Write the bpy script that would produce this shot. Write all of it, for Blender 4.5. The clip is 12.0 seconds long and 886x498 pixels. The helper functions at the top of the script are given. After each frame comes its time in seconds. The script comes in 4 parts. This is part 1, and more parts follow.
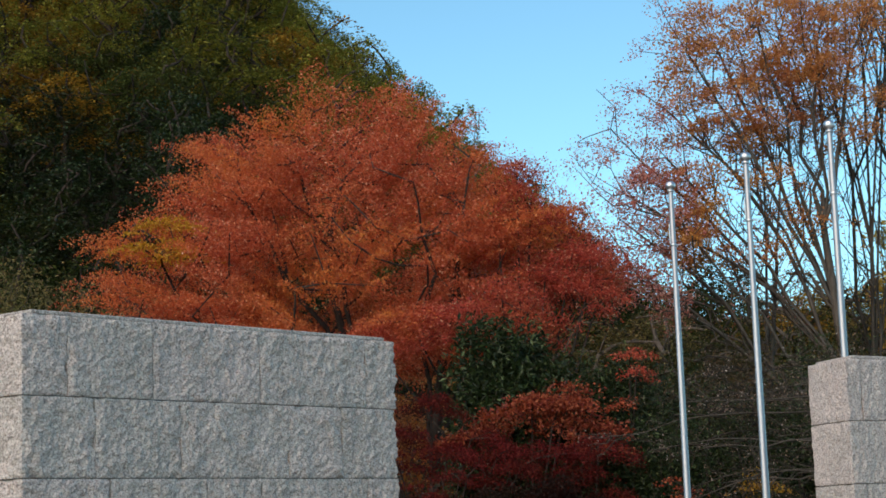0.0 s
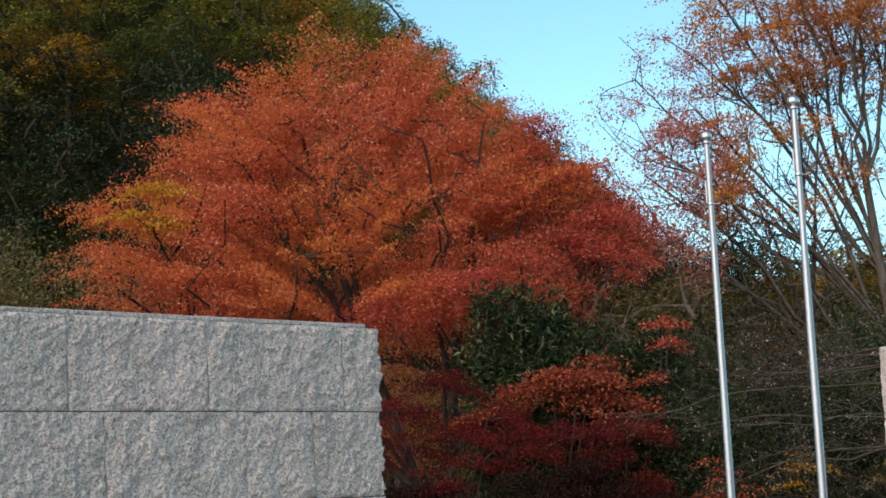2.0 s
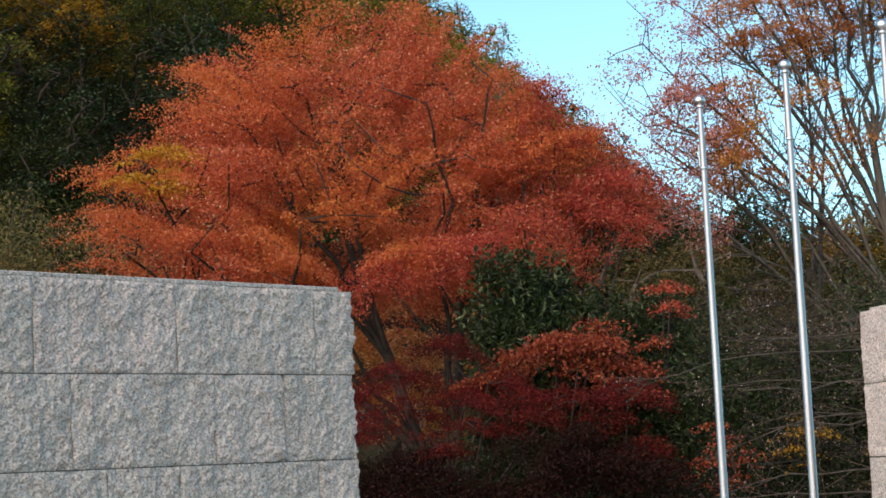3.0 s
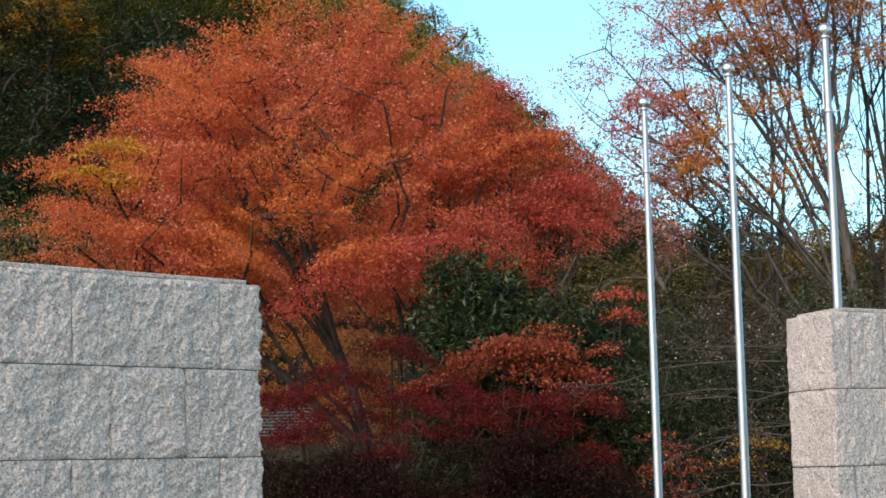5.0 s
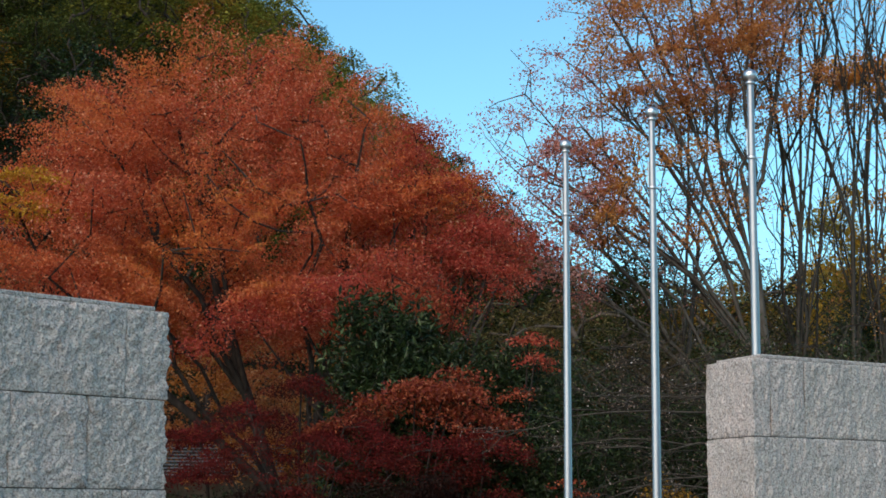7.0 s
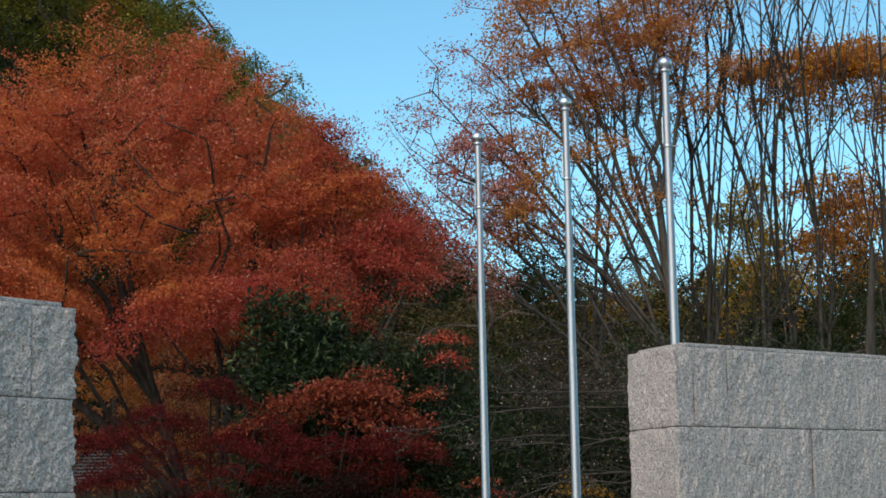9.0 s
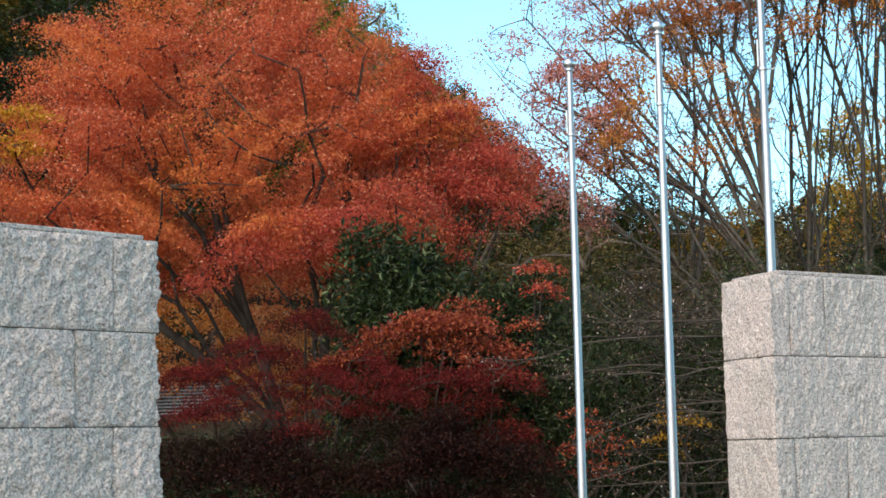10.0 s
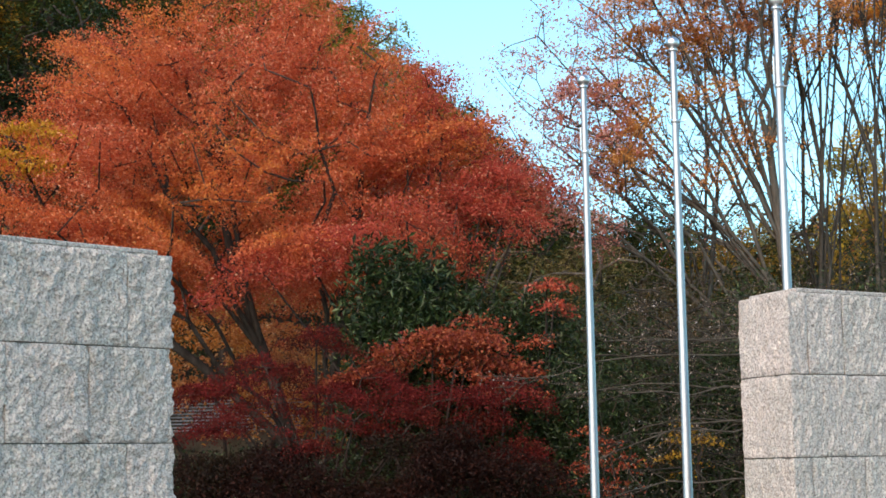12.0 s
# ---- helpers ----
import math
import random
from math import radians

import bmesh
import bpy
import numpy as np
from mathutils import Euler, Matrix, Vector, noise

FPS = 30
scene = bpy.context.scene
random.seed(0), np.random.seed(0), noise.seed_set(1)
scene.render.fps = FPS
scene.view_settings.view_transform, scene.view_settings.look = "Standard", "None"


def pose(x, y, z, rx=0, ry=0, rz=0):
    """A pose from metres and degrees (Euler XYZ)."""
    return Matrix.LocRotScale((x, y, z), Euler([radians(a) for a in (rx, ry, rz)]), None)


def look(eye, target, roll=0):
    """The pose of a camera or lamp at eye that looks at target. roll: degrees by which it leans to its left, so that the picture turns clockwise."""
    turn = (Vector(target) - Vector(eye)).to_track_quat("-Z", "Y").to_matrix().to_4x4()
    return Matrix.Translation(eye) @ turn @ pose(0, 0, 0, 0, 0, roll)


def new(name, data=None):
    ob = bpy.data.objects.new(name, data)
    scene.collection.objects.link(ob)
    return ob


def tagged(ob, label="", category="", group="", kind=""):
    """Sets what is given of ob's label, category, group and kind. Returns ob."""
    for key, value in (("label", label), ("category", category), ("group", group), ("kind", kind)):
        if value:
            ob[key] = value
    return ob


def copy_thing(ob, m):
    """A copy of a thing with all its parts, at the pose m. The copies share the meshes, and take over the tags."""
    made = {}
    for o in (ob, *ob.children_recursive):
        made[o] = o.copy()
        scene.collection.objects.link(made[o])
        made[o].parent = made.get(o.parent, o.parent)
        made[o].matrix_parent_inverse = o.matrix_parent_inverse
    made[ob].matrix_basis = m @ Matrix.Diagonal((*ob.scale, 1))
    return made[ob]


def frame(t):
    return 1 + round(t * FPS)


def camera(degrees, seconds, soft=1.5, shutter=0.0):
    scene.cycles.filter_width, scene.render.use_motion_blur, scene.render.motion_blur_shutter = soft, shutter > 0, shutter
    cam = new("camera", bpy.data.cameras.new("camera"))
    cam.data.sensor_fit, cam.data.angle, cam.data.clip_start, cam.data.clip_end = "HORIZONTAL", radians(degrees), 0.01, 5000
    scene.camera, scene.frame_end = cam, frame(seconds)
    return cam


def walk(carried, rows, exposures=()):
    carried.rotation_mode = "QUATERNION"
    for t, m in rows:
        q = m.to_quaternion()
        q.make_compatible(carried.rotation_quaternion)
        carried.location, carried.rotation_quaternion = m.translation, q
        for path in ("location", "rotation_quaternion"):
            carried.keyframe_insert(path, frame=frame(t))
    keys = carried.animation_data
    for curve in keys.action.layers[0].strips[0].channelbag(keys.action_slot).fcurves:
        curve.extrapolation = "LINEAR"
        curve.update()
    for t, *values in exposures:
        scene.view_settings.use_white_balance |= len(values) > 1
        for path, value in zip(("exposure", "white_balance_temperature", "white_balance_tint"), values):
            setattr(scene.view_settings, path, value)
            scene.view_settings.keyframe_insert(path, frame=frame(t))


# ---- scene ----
cam = camera(26.0, 12.0, soft=1.72)
PATH = [
    (0.0, (0.138, -7.850, 1.270), (0.010, 2.036, 2.768), -2.14),
    (0.5, (0.027, -5.056, 1.685), (-0.024, 4.844, 3.098), -2.28),
    (1, (0.108, -5.013, 1.712), (-0.291, 4.891, 3.034), -2.21),
    (1.5, (0.178, -5.141, 1.705), (-0.093, 4.767, 3.031), -2.60),
    (2, (0.298, -5.207, 1.688), (0.033, 4.704, 2.992), -2.94),
    (2.5, (0.415, -5.193, 1.685), (0.161, 4.727, 2.925), -2.90),
    (3, (0.595, -5.177, 1.669), (0.209, 4.752, 2.795), -2.71),
    (3.2, (0.657, -5.202, 1.657), (0.260, 4.738, 2.681), -2.52),
    (4.8, (0.955, -4.904, 1.640), (0.700, 5.032, 2.745), -1.65),
    (5, (0.970, -4.863, 1.638), (0.709, 5.068, 2.780), -1.41),
    (5.5, (0.971, -4.769, 1.633), (0.769, 5.147, 2.908), -0.82),
    (6, (0.963, -4.726, 1.608), (0.855, 5.172, 3.026), -0.37),
    (6.5, (0.912, -4.607, 1.599), (1.057, 5.289, 3.028), -0.18),
    (6.7, (0.928, -4.589, 1.595), (1.109, 5.314, 2.977), -0.06),
    (8.3, (0.893, -4.285, 1.582), (1.310, 5.611, 2.958), -0.53),
    (8.5, (0.882, -4.283, 1.575), (1.430, 5.605, 2.965), -0.67),
    (9, (0.875, -4.233, 1.556), (1.566, 5.646, 2.946), -1.16),
    (9.5, (0.958, -4.059, 1.572), (1.213, 5.874, 2.700), -1.28),
    (10, (0.962, -4.001, 1.576), (1.130, 5.943, 2.617), -1.39),
    (10.5, (0.934, -3.968, 1.583), (1.115, 5.975, 2.634), -1.42),
    (11, (0.900, -3.941, 1.569), (1.125, 5.998, 2.652), -1.40),
    (11.5, (0.898, -3.927, 1.566), (1.127, 6.012, 2.644), -1.31),
    (12, (0.920, -3.923, 1.572), (1.045, 6.011, 2.709), -1.17),
]
EXPOSURES = [(0.0, 0.5, 7850, 12), (0.5, 0.62, 8050, 14), (1.0, 0.75, 8300, 17), (1.5, 0.82, 8150, 14), (2.0, 0.76, 8150, 15), (3.2, 0.95, 8300, 16), (5.0, 1.1, 8100, 14), (6.0, 0.6, 7650, 9),
             (6.6, 0.47, 7350, 8), (8.6, 0.48, 7500, 10), (9.2, 0.27, 7450, 9), (9.4, 0.74, 7600, 10), (9.7, 1.17, 7950, 12), (12.0, 1.22, 8000, 12)]
walk(cam, [(t, look(eye, target, roll)) for t, eye, target, roll in PATH], EXPOSURES)

# ---- world and sun ----
SUN_ELEVATION, SUN_AZIMUTH = 38.0, 213.0   # azimuth from +y, clockwise
world = bpy.data.worlds.new("sky")
scene.world = world
world.use_nodes = True
wn = world.node_tree.nodes
sky = wn.new("ShaderNodeTexSky")
sky.sky_type = "NISHITA"
sky.sun_disc = False
sky.sun_elevation = radians(SUN_ELEVATION)
sky.sun_rotation = radians(SUN_AZIMUTH)
sky.air_density, sky.dust_density, sky.ozone_density = 0.8, 0.0, 0.4
wn["Background"].inputs["Strength"].default_value = 0.115
clear = wn.new("ShaderNodeMix")     # the clear, cyan air of that afternoon
clear.data_type, clear.blend_type = "RGBA", "MULTIPLY"
clear.inputs["Factor"].default_value = 1.0
clear.inputs["B"].default_value = (0.70, 1.26, 1.40, 1)
world.node_tree.links.new(sky.outputs["Color"], clear.inputs["A"])
world.node_tree.links.new(clear.outputs["Result"], wn["Background"].inputs["Color"])
sun = new("sun", bpy.data.lights.new("sun", "SUN"))
sun.data.energy, sun.data.angle, sun.data.color = 2.15, radians(70.0), (1.0, 0.85, 0.76)
az, el = radians(SUN_AZIMUTH), radians(SUN_ELEVATION)
sun.matrix_world = look((60 * math.sin(az) * math.cos(el), 60 * math.cos(az) * math.cos(el), 60 * math.sin(el)), (0, 0, 0))

# ---- materials ----
def material(name):
    m = bpy.data.materials.new(name)
    m.use_nodes = True
    n = m.node_tree.nodes
    return m, n, m.node_tree.links, n["Principled BSDF"]


def ramp(n, stops):
    r = n.new("ShaderNodeValToRGB")
    els = r.color_ramp.elements
    while len(els) < len(stops):
        els.new(0.5)
    for e, (p, c) in zip(els, stops):
        e.position, e.color = p, (*c, 1)
    return r


def noise_node(n, l, coord, scale, detail=4, rough=0.55):
    t = n.new("ShaderNodeTexNoise")
    t.inputs["Scale"].default_value, t.inputs["Detail"].default_value, t.inputs["Roughness"].default_value = scale, detail, rough
    l.new(coord, t.inputs["Vector"])
    return t


def mix_rgb(n, l, fac, a, b, kind="MIX"):
    m = n.new("ShaderNodeMix")
    m.data_type, m.blend_type = "RGBA", kind
    for value, socket in ((fac, m.inputs["Factor"]), (a, m.inputs["A"]), (b, m.inputs["B"])):
        if isinstance(value, (int, float)):
            socket.default_value = value
        elif isinstance(value, tuple):
            socket.default_value = (*value, 1)
        else:
            l.new(value, socket)
    return m


def leaf_material(name, stops, patch=(), patch_scale=0.5, glow=0.35, rough=0.5, vary=0.12, sheen=0.35):
    """Leaves: colour by leaf, and by patches of the crown; light comes through them."""
    m, n, l, b = material(name)
    geo = n.new("ShaderNodeNewGeometry")
    r = ramp(n, stops)
    l.new(geo.outputs["Random Per Island"], r.inputs["Fac"])
    col = r.outputs["Color"]
    tex = n.new("ShaderNodeTexCoord")
    if patch:
        nz = noise_node(n, l, tex.outputs["Object"], patch_scale, 2)
        pr = ramp(n, [(0.46, (0, 0, 0)), (0.64, (1, 1, 1))])
        l.new(nz.outputs["Fac"], pr.inputs["Fac"])
        r2 = ramp(n, patch)
        l.new(geo.outputs["Random Per Island"], r2.inputs["Fac"])
        col = mix_rgb(n, l, pr.outputs["Color"], col, r2.outputs["Color"]).outputs["Result"]
    info = n.new("ShaderNodeObjectInfo")
    hsv = n.new("ShaderNodeHueSaturation")
    mr = n.new("ShaderNodeMapRange")
    mr.inputs["To Min"].default_value, mr.inputs["To Max"].default_value = 1 - vary, 1 + vary
    l.new(info.outputs["Random"], mr.inputs["Value"])
    l.new(mr.outputs["Result"], hsv.inputs["Value"])
    l.new(col, hsv.inputs["Color"])
    col = hsv.outputs["Color"]
    l.new(col, b.inputs["Base Color"])
    b.inputs["Roughness"].default_value = rough
    b.inputs["Specular IOR Level"].default_value = sheen
    tr = n.new("ShaderNodeBsdfTranslucent")
    l.new(col, tr.inputs["Color"])
    mx = n.new("ShaderNodeMixShader")
    mx.inputs["Fac"].default_value = glow
    l.new(b.outputs["BSDF"], mx.inputs[1])
    l.new(tr.outputs["BSDF"], mx.inputs[2])
    l.new(mx.outputs["Shader"], n["Material Output"].inputs["Surface"])
    return m


def bark_material(name, dark, light, scale=9.0):
    m, n, l, b = material(name)
    tex = n.new("ShaderNodeTexCoord")
    mp = n.new("ShaderNodeMapping")
    mp.inputs["Scale"].default_value = (1, 1, 0.25)
    l.new(tex.outputs["Object"], mp.inputs["Vector"])
    nz = noise_node(n, l, mp.outputs["Vector"], scale, 6, 0.65)
    r = ramp(n, [(0.3, dark), (0.7, light)])
    l.new(nz.outputs["Fac"], r.inputs["Fac"])
    l.new(r.outputs["Color"], b.inputs["Base Color"])
    b.inputs["Roughness"].default_value = 0.9
    b.inputs["Specular IOR Level"].default_value = 0.12
    bump = n.new("ShaderNodeBump")
    bump.inputs["Strength"].default_value, bump.inputs["Distance"].default_value = 0.6, 0.02
    l.new(nz.outputs["Fac"], bump.inputs["Height"])
    l.new(bump.outputs["Normal"], b.inputs["Normal"])
    return m


def granite_material():
    m, n, l, b = material("granite")
    tex = n.new("ShaderNodeTexCoord")
    info = n.new("ShaderNodeObjectInfo")
    add = n.new("ShaderNodeVectorMath")
    add.operation = "MULTIPLY_ADD"
    add.inputs[1].default_value = (37, 19, 53)
    l.new(info.outputs["Random"], add.inputs[0])
    l.new(tex.outputs["Object"], add.inputs[2])
    v = add.outputs["Vector"]
    grain = noise_node(n, l, v, 75, 3, 0.75)
    fleck = n.new("ShaderNodeTexVoronoi")
    fleck.inputs["Scale"].default_value = 130
    l.new(v, fleck.inputs["Vector"])
    broad = noise_node(n, l, v, 2.2, 5, 0.6)
    r = ramp(n, [(0.36, (0.17, 0.16, 0.158)), (0.45, (0.44, 0.425, 0.415)), (0.53, (0.57, 0.555, 0.54)), (0.63, (0.79, 0.77, 0.745))])
    l.new(grain.outputs["Fac"], r.inputs["Fac"])
    fr = ramp(n, [(0.0, (0.72, 0.71, 0.72)), (0.35, (0.98, 0.97, 0.96)), (1.0, (1.05, 1.02, 1.0))])
    l.new(fleck.outputs["Distance"], fr.inputs["Fac"])
    c = mix_rgb(n, l, 0.6, r.outputs["Color"], fr.outputs["Color"], "MULTIPLY")
    br = ramp(n, [(0.3, (0.80, 0.81, 0.80)), (0.5, (0.97, 0.96, 0.95)), (0.72, (1.08, 1.03, 1.02))])
    l.new(broad.outputs["Fac"], br.inputs["Fac"])
    c2 = mix_rgb(n, l, 0.9, c.outputs["Result"], br.outputs["Color"], "MULTIPLY")
    # pale or pinkish stone by stone, and faint streaks of rain below the top
    tone = ramp(n, [(0.0, (0.84, 0.785, 0.74)), (0.5, (0.89, 0.825, 0.775)), (1.0, (0.94, 0.845, 0.80))])
    l.new(info.outputs["Random"], tone.inputs["Fac"])
    c3 = mix_rgb(n, l, 1.0, c2.outputs["Result"], tone.outputs["Color"], "MULTIPLY")
    mp = n.new("ShaderNodeMapping")
    mp.inputs["Scale"].default_value = (9, 9, 0.7)
    l.new(v, mp.inputs["Vector"])
    streak = noise_node(n, l, mp.outputs["Vector"], 1.0, 4, 0.6)
    sr = ramp(n, [(0.36, (0.78, 0.79, 0.79)), (0.55, (1, 1, 1))])
    l.new(streak.outputs["Fac"], sr.inputs["Fac"])
    c4 = mix_rgb(n, l, 0.55, c3.outputs["Result"], sr.outputs["Color"], "MULTIPLY")
    l.new(c4.outputs["Result"], b.inputs["Base Color"])
    b.inputs["Roughness"].default_value = 0.82
    bump = n.new("ShaderNodeBump")
    bump.inputs["Strength"].default_value, bump.inputs["Distance"].default_value = 0.9, 0.009
    l.new(grain.outputs["Fac"], bump.inputs["Height"])
    chip = noise_node(n, l, v, 22, 5, 0.6)
    bump2 = n.new("ShaderNodeBump")
    bump2.inputs["Strength"].default_value, bump2.inputs["Distance"].default_value = 0.8, 0.02
    l.new(chip.outputs["Fac"], bump2.inputs["Height"])
    l.new(bump.outputs["Normal"], bump2.inputs["Normal"])
    l.new(bump2.outputs["Normal"], b.inputs["Normal"])
    return m


def steel_material(name, rough, tone=1.0):
    m, n, l, b = material(name)
    tex = n.new("ShaderNodeTexCoord")
    mp = n.new("ShaderNodeMapping")
    mp.inputs["Scale"].default_value = (60, 60, 1.2)
    l.new(tex.outputs["Object"], mp.inputs["Vector"])
    nz = noise_node(n, l, mp.outputs["Vector"], 1.0, 4, 0.6)
    r = ramp(n, [(0.3, (0.33 * tone,) * 3), (0.7, (0.44 * tone,) * 3)])
    l.new(nz.outputs["Fac"], r.inputs["Fac"])
    l.new(r.outputs["Color"], b.inputs["Base Color"])
    b.inputs["Metallic"].default_value = 1.0
    mr = n.new("ShaderNodeMapRange")
    mr.inputs["To Min"].default_value, mr.inputs["To Max"].default_value = rough - 0.06, rough + 0.1
    l.new(nz.outputs["Fac"], mr.inputs["Value"])
    l.new(mr.outputs["Result"], b.inputs["Roughness"])
    return m


def mottled_material(name, stops, scale, rough=0.9, bump_by=0.05):
    m, n, l, b = material(name)
    tex = n.new("ShaderNodeTexCoord")
    nz = noise_node(n, l, tex.outputs["Object"], scale, 8, 0.65)
    r = ramp(n, stops)
    l.new(nz.outputs["Fac"], r.inputs["Fac"])
    l.new(r.outputs["Color"], b.inputs["Base Color"])
    b.inputs["Roughness"].default_value = rough
    fine = noise_node(n, l, tex.outputs["Object"], scale * 9, 4, 0.6)
    bump = n.new("ShaderNodeBump")
    bump.inputs["Strength"].default_value, bump.inputs["Distance"].default_value = 0.6, bump_by
    l.new(fine.outputs["Fac"], bump.inputs["Height"])
    l.new(bump.outputs["Normal"], b.inputs["Normal"])
    return m


GRANITE = granite_material()
JOINT = mottled_material("mortar_shadow_joint", [(0.3, (0.10, 0.095, 0.09)), (0.7, (0.2, 0.19, 0.18))], 20, 0.95, 0.005)
STEEL = steel_material("brushed_steel", 0.46)
STEEL_BALL = steel_material("satin_steel", 0.34, 1.7)
SOIL = mottled_material("leaf_litter_soil", [(0.3, (0.012, 0.010, 0.006)), (0.5, (0.03, 0.022, 0.012)), (0.7, (0.055, 0.036, 0.018))], 0.9)
BARK = bark_material("grey_brown_bark", (0.045, 0.035, 0.027), (0.15, 0.122, 0.10))
BARK_DARK = bark_material("dark_maple_bark", (0.018, 0.012, 0.01), (0.075, 0.055, 0.045))
BARK_PALE = bark_material("pale_bark", (0.07, 0.055, 0.045), (0.22, 0.185, 0.155))
BARK_BRANCH = bark_material("dull_branch_bark", (0.03, 0.024, 0.018), (0.105, 0.086, 0.07))
TWIG = bark_material("twig_bark", (0.014, 0.011, 0.008), (0.058, 0.047, 0.038), 20)
RED = leaf_material("red_orange_maple_leaves",
                    [(0.0, (0.380, 0.058, 0.031)), (0.4, (0.569, 0.112, 0.049)), (0.85, (0.697, 0.174, 0.073)), (1.0, (0.850, 0.429, 0.257))],
                    [(0.0, (0.475, 0.095, 0.032)), (0.5, (0.632, 0.164, 0.046)), (1.0, (0.738, 0.248, 0.059))], 0.32, glow=0.42, sheen=0.25)
DEEP_RED = leaf_material("deep_red_maple_leaves",
                         [(0.0, (0.321, 0.039, 0.030)), (0.5, (0.568, 0.083, 0.053)), (0.9, (0.741, 0.141, 0.084)), (1.0, (0.808, 0.445, 0.267))],
                         [(0.0, (0.420, 0.066, 0.032)), (1.0, (0.717, 0.178, 0.067))], 0.7, glow=0.42, sheen=0.25)
# the second, darker ramp paints shaded gaps between the puffs of foliage
CRIMSON = leaf_material("crimson_leaves_shade_patches",
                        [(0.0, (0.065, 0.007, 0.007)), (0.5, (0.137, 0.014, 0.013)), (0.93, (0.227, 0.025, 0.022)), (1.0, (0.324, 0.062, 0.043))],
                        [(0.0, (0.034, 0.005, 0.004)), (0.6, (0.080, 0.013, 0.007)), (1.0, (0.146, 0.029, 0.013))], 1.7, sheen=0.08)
SCARLET = leaf_material("scarlet_leaves", [(0.0, (0.15, 0.018, 0.010)), (0.5, (0.31, 0.047, 0.020)), (1.0, (0.50, 0.13, 0.05))])
YELLOW = leaf_material("yellow_leaves", [(0.0, (0.40, 0.17, 0.012)), (0.6, (0.62, 0.30, 0.02)), (1.0, (0.75, 0.42, 0.05))])
AMBER_ORANGE = leaf_material("golden_orange_leaves", [(0.0, (0.408, 0.108, 0.017)), (0.5, (0.600, 0.204, 0.024)), (1.0, (0.744, 0.360, 0.036))])
RUST = leaf_material("rust_orange_leaves", [(0.0, (0.360, 0.120, 0.029)), (0.5, (0.624, 0.240, 0.050)), (0.9, (0.792, 0.348, 0.090)), (1.0, (0.850, 0.552, 0.312))],
                     [(0.0, (0.432, 0.120, 0.060)), (0.6, (0.660, 0.228, 0.084)), (1.0, (0.792, 0.408, 0.216))], 0.6, glow=0.5)
ROSE = leaf_material("rose_brown_leaves", [(0.0, (0.364, 0.091, 0.072)), (0.6, (0.624, 0.195, 0.143)), (1.0, (0.850, 0.494, 0.390))], (), 0.6, 0.4)
EVERGREEN = leaf_material("dark_evergreen_leaves", [(0.0, (0.008, 0.015, 0.005)), (0.6, (0.020, 0.034, 0.010)), (0.92, (0.045, 0.066, 0.020)), (1.0, (0.13, 0.16, 0.07))], (), 0.5, 0.18, 0.4, sheen=0.22)
FOREST = leaf_material("forest_green_leaves", [(0.0, (0.014, 0.020, 0.005)), (0.6, (0.036, 0.047, 0.011)), (1.0, (0.081, 0.090, 0.020))],
                       [(0.0, (0.027, 0.036, 0.011)), (1.0, (0.099, 0.099, 0.027))], 0.4, vary=0.4, sheen=0.15)
OLIVE = leaf_material("olive_yellow_leaves", [(0.0, (0.091, 0.094, 0.016)), (0.6, (0.221, 0.202, 0.029)), (1.0, (0.390, 0.325, 0.058))],
                      [(0.0, (0.065, 0.078, 0.016)), (1.0, (0.182, 0.176, 0.031))], 0.4, vary=0.4, sheen=0.15)
AMBER = leaf_material("amber_brown_leaves", [(0.0, (0.18, 0.085, 0.014)), (0.6, (0.34, 0.17, 0.022)), (1.0, (0.50, 0.28, 0.04))],
                      [(0.0, (0.14, 0.09, 0.02)), (1.0, (0.34, 0.21, 0.035))], 0.4, vary=0.4, sheen=0.15)
DRAB = leaf_material("brown_withered_leaves", [(0.0, (0.035, 0.024, 0.012)), (0.6, (0.08, 0.052, 0.024)), (1.0, (0.15, 0.09, 0.04))],
                     [(0.0, (0.03, 0.03, 0.010)), (1.0, (0.08, 0.075, 0.026))], 0.7)
BROWN = leaf_material("olive_brown_leaves", [(0.0, (0.091, 0.058, 0.023)), (0.6, (0.208, 0.130, 0.046)), (1.0, (0.338, 0.221, 0.078))],
                      [(0.0, (0.078, 0.072, 0.023)), (1.0, (0.208, 0.182, 0.052))], 0.5)
LARCH = leaf_material("amber_needles", [(0.0, (0.252, 0.154, 0.022)), (0.6, (0.576, 0.306, 0.032)), (1.0, (0.850, 0.486, 0.054))], [(0.0, (0.108, 0.108, 0.025)), (1.0, (0.360, 0.252, 0.036))], 0.7)
# wine-brown leaves, near black: the shade below the crimson tiers is in this colour
SHADED_WINE = leaf_material("shade_painted_wine_leaves", [(0.0, (0.009, 0.003, 0.002)), (0.6, (0.020, 0.006, 0.004)), (1.0, (0.055, 0.015, 0.009))], [(0.0, (0.008, 0.006, 0.003)), (1.0, (0.03, 0.016, 0.007))], 0.9, sheen=0.15)
ROOF = mottled_material("grey_roof_tile", [(0.3, (0.10, 0.105, 0.115)), (0.7, (0.24, 0.245, 0.26))], 6, 0.6, 0.004)
TIMBER = mottled_material("weathered_timber", [(0.3, (0.06, 0.045, 0.03)), (0.7, (0.14, 0.10, 0.07))], 8, 0.85, 0.01)
WHITE = mottled_material("weathered_white_paint", [(0.3, (0.34, 0.33, 0.31)), (0.7, (0.52, 0.51, 0.49))], 12, 0.6, 0.002)
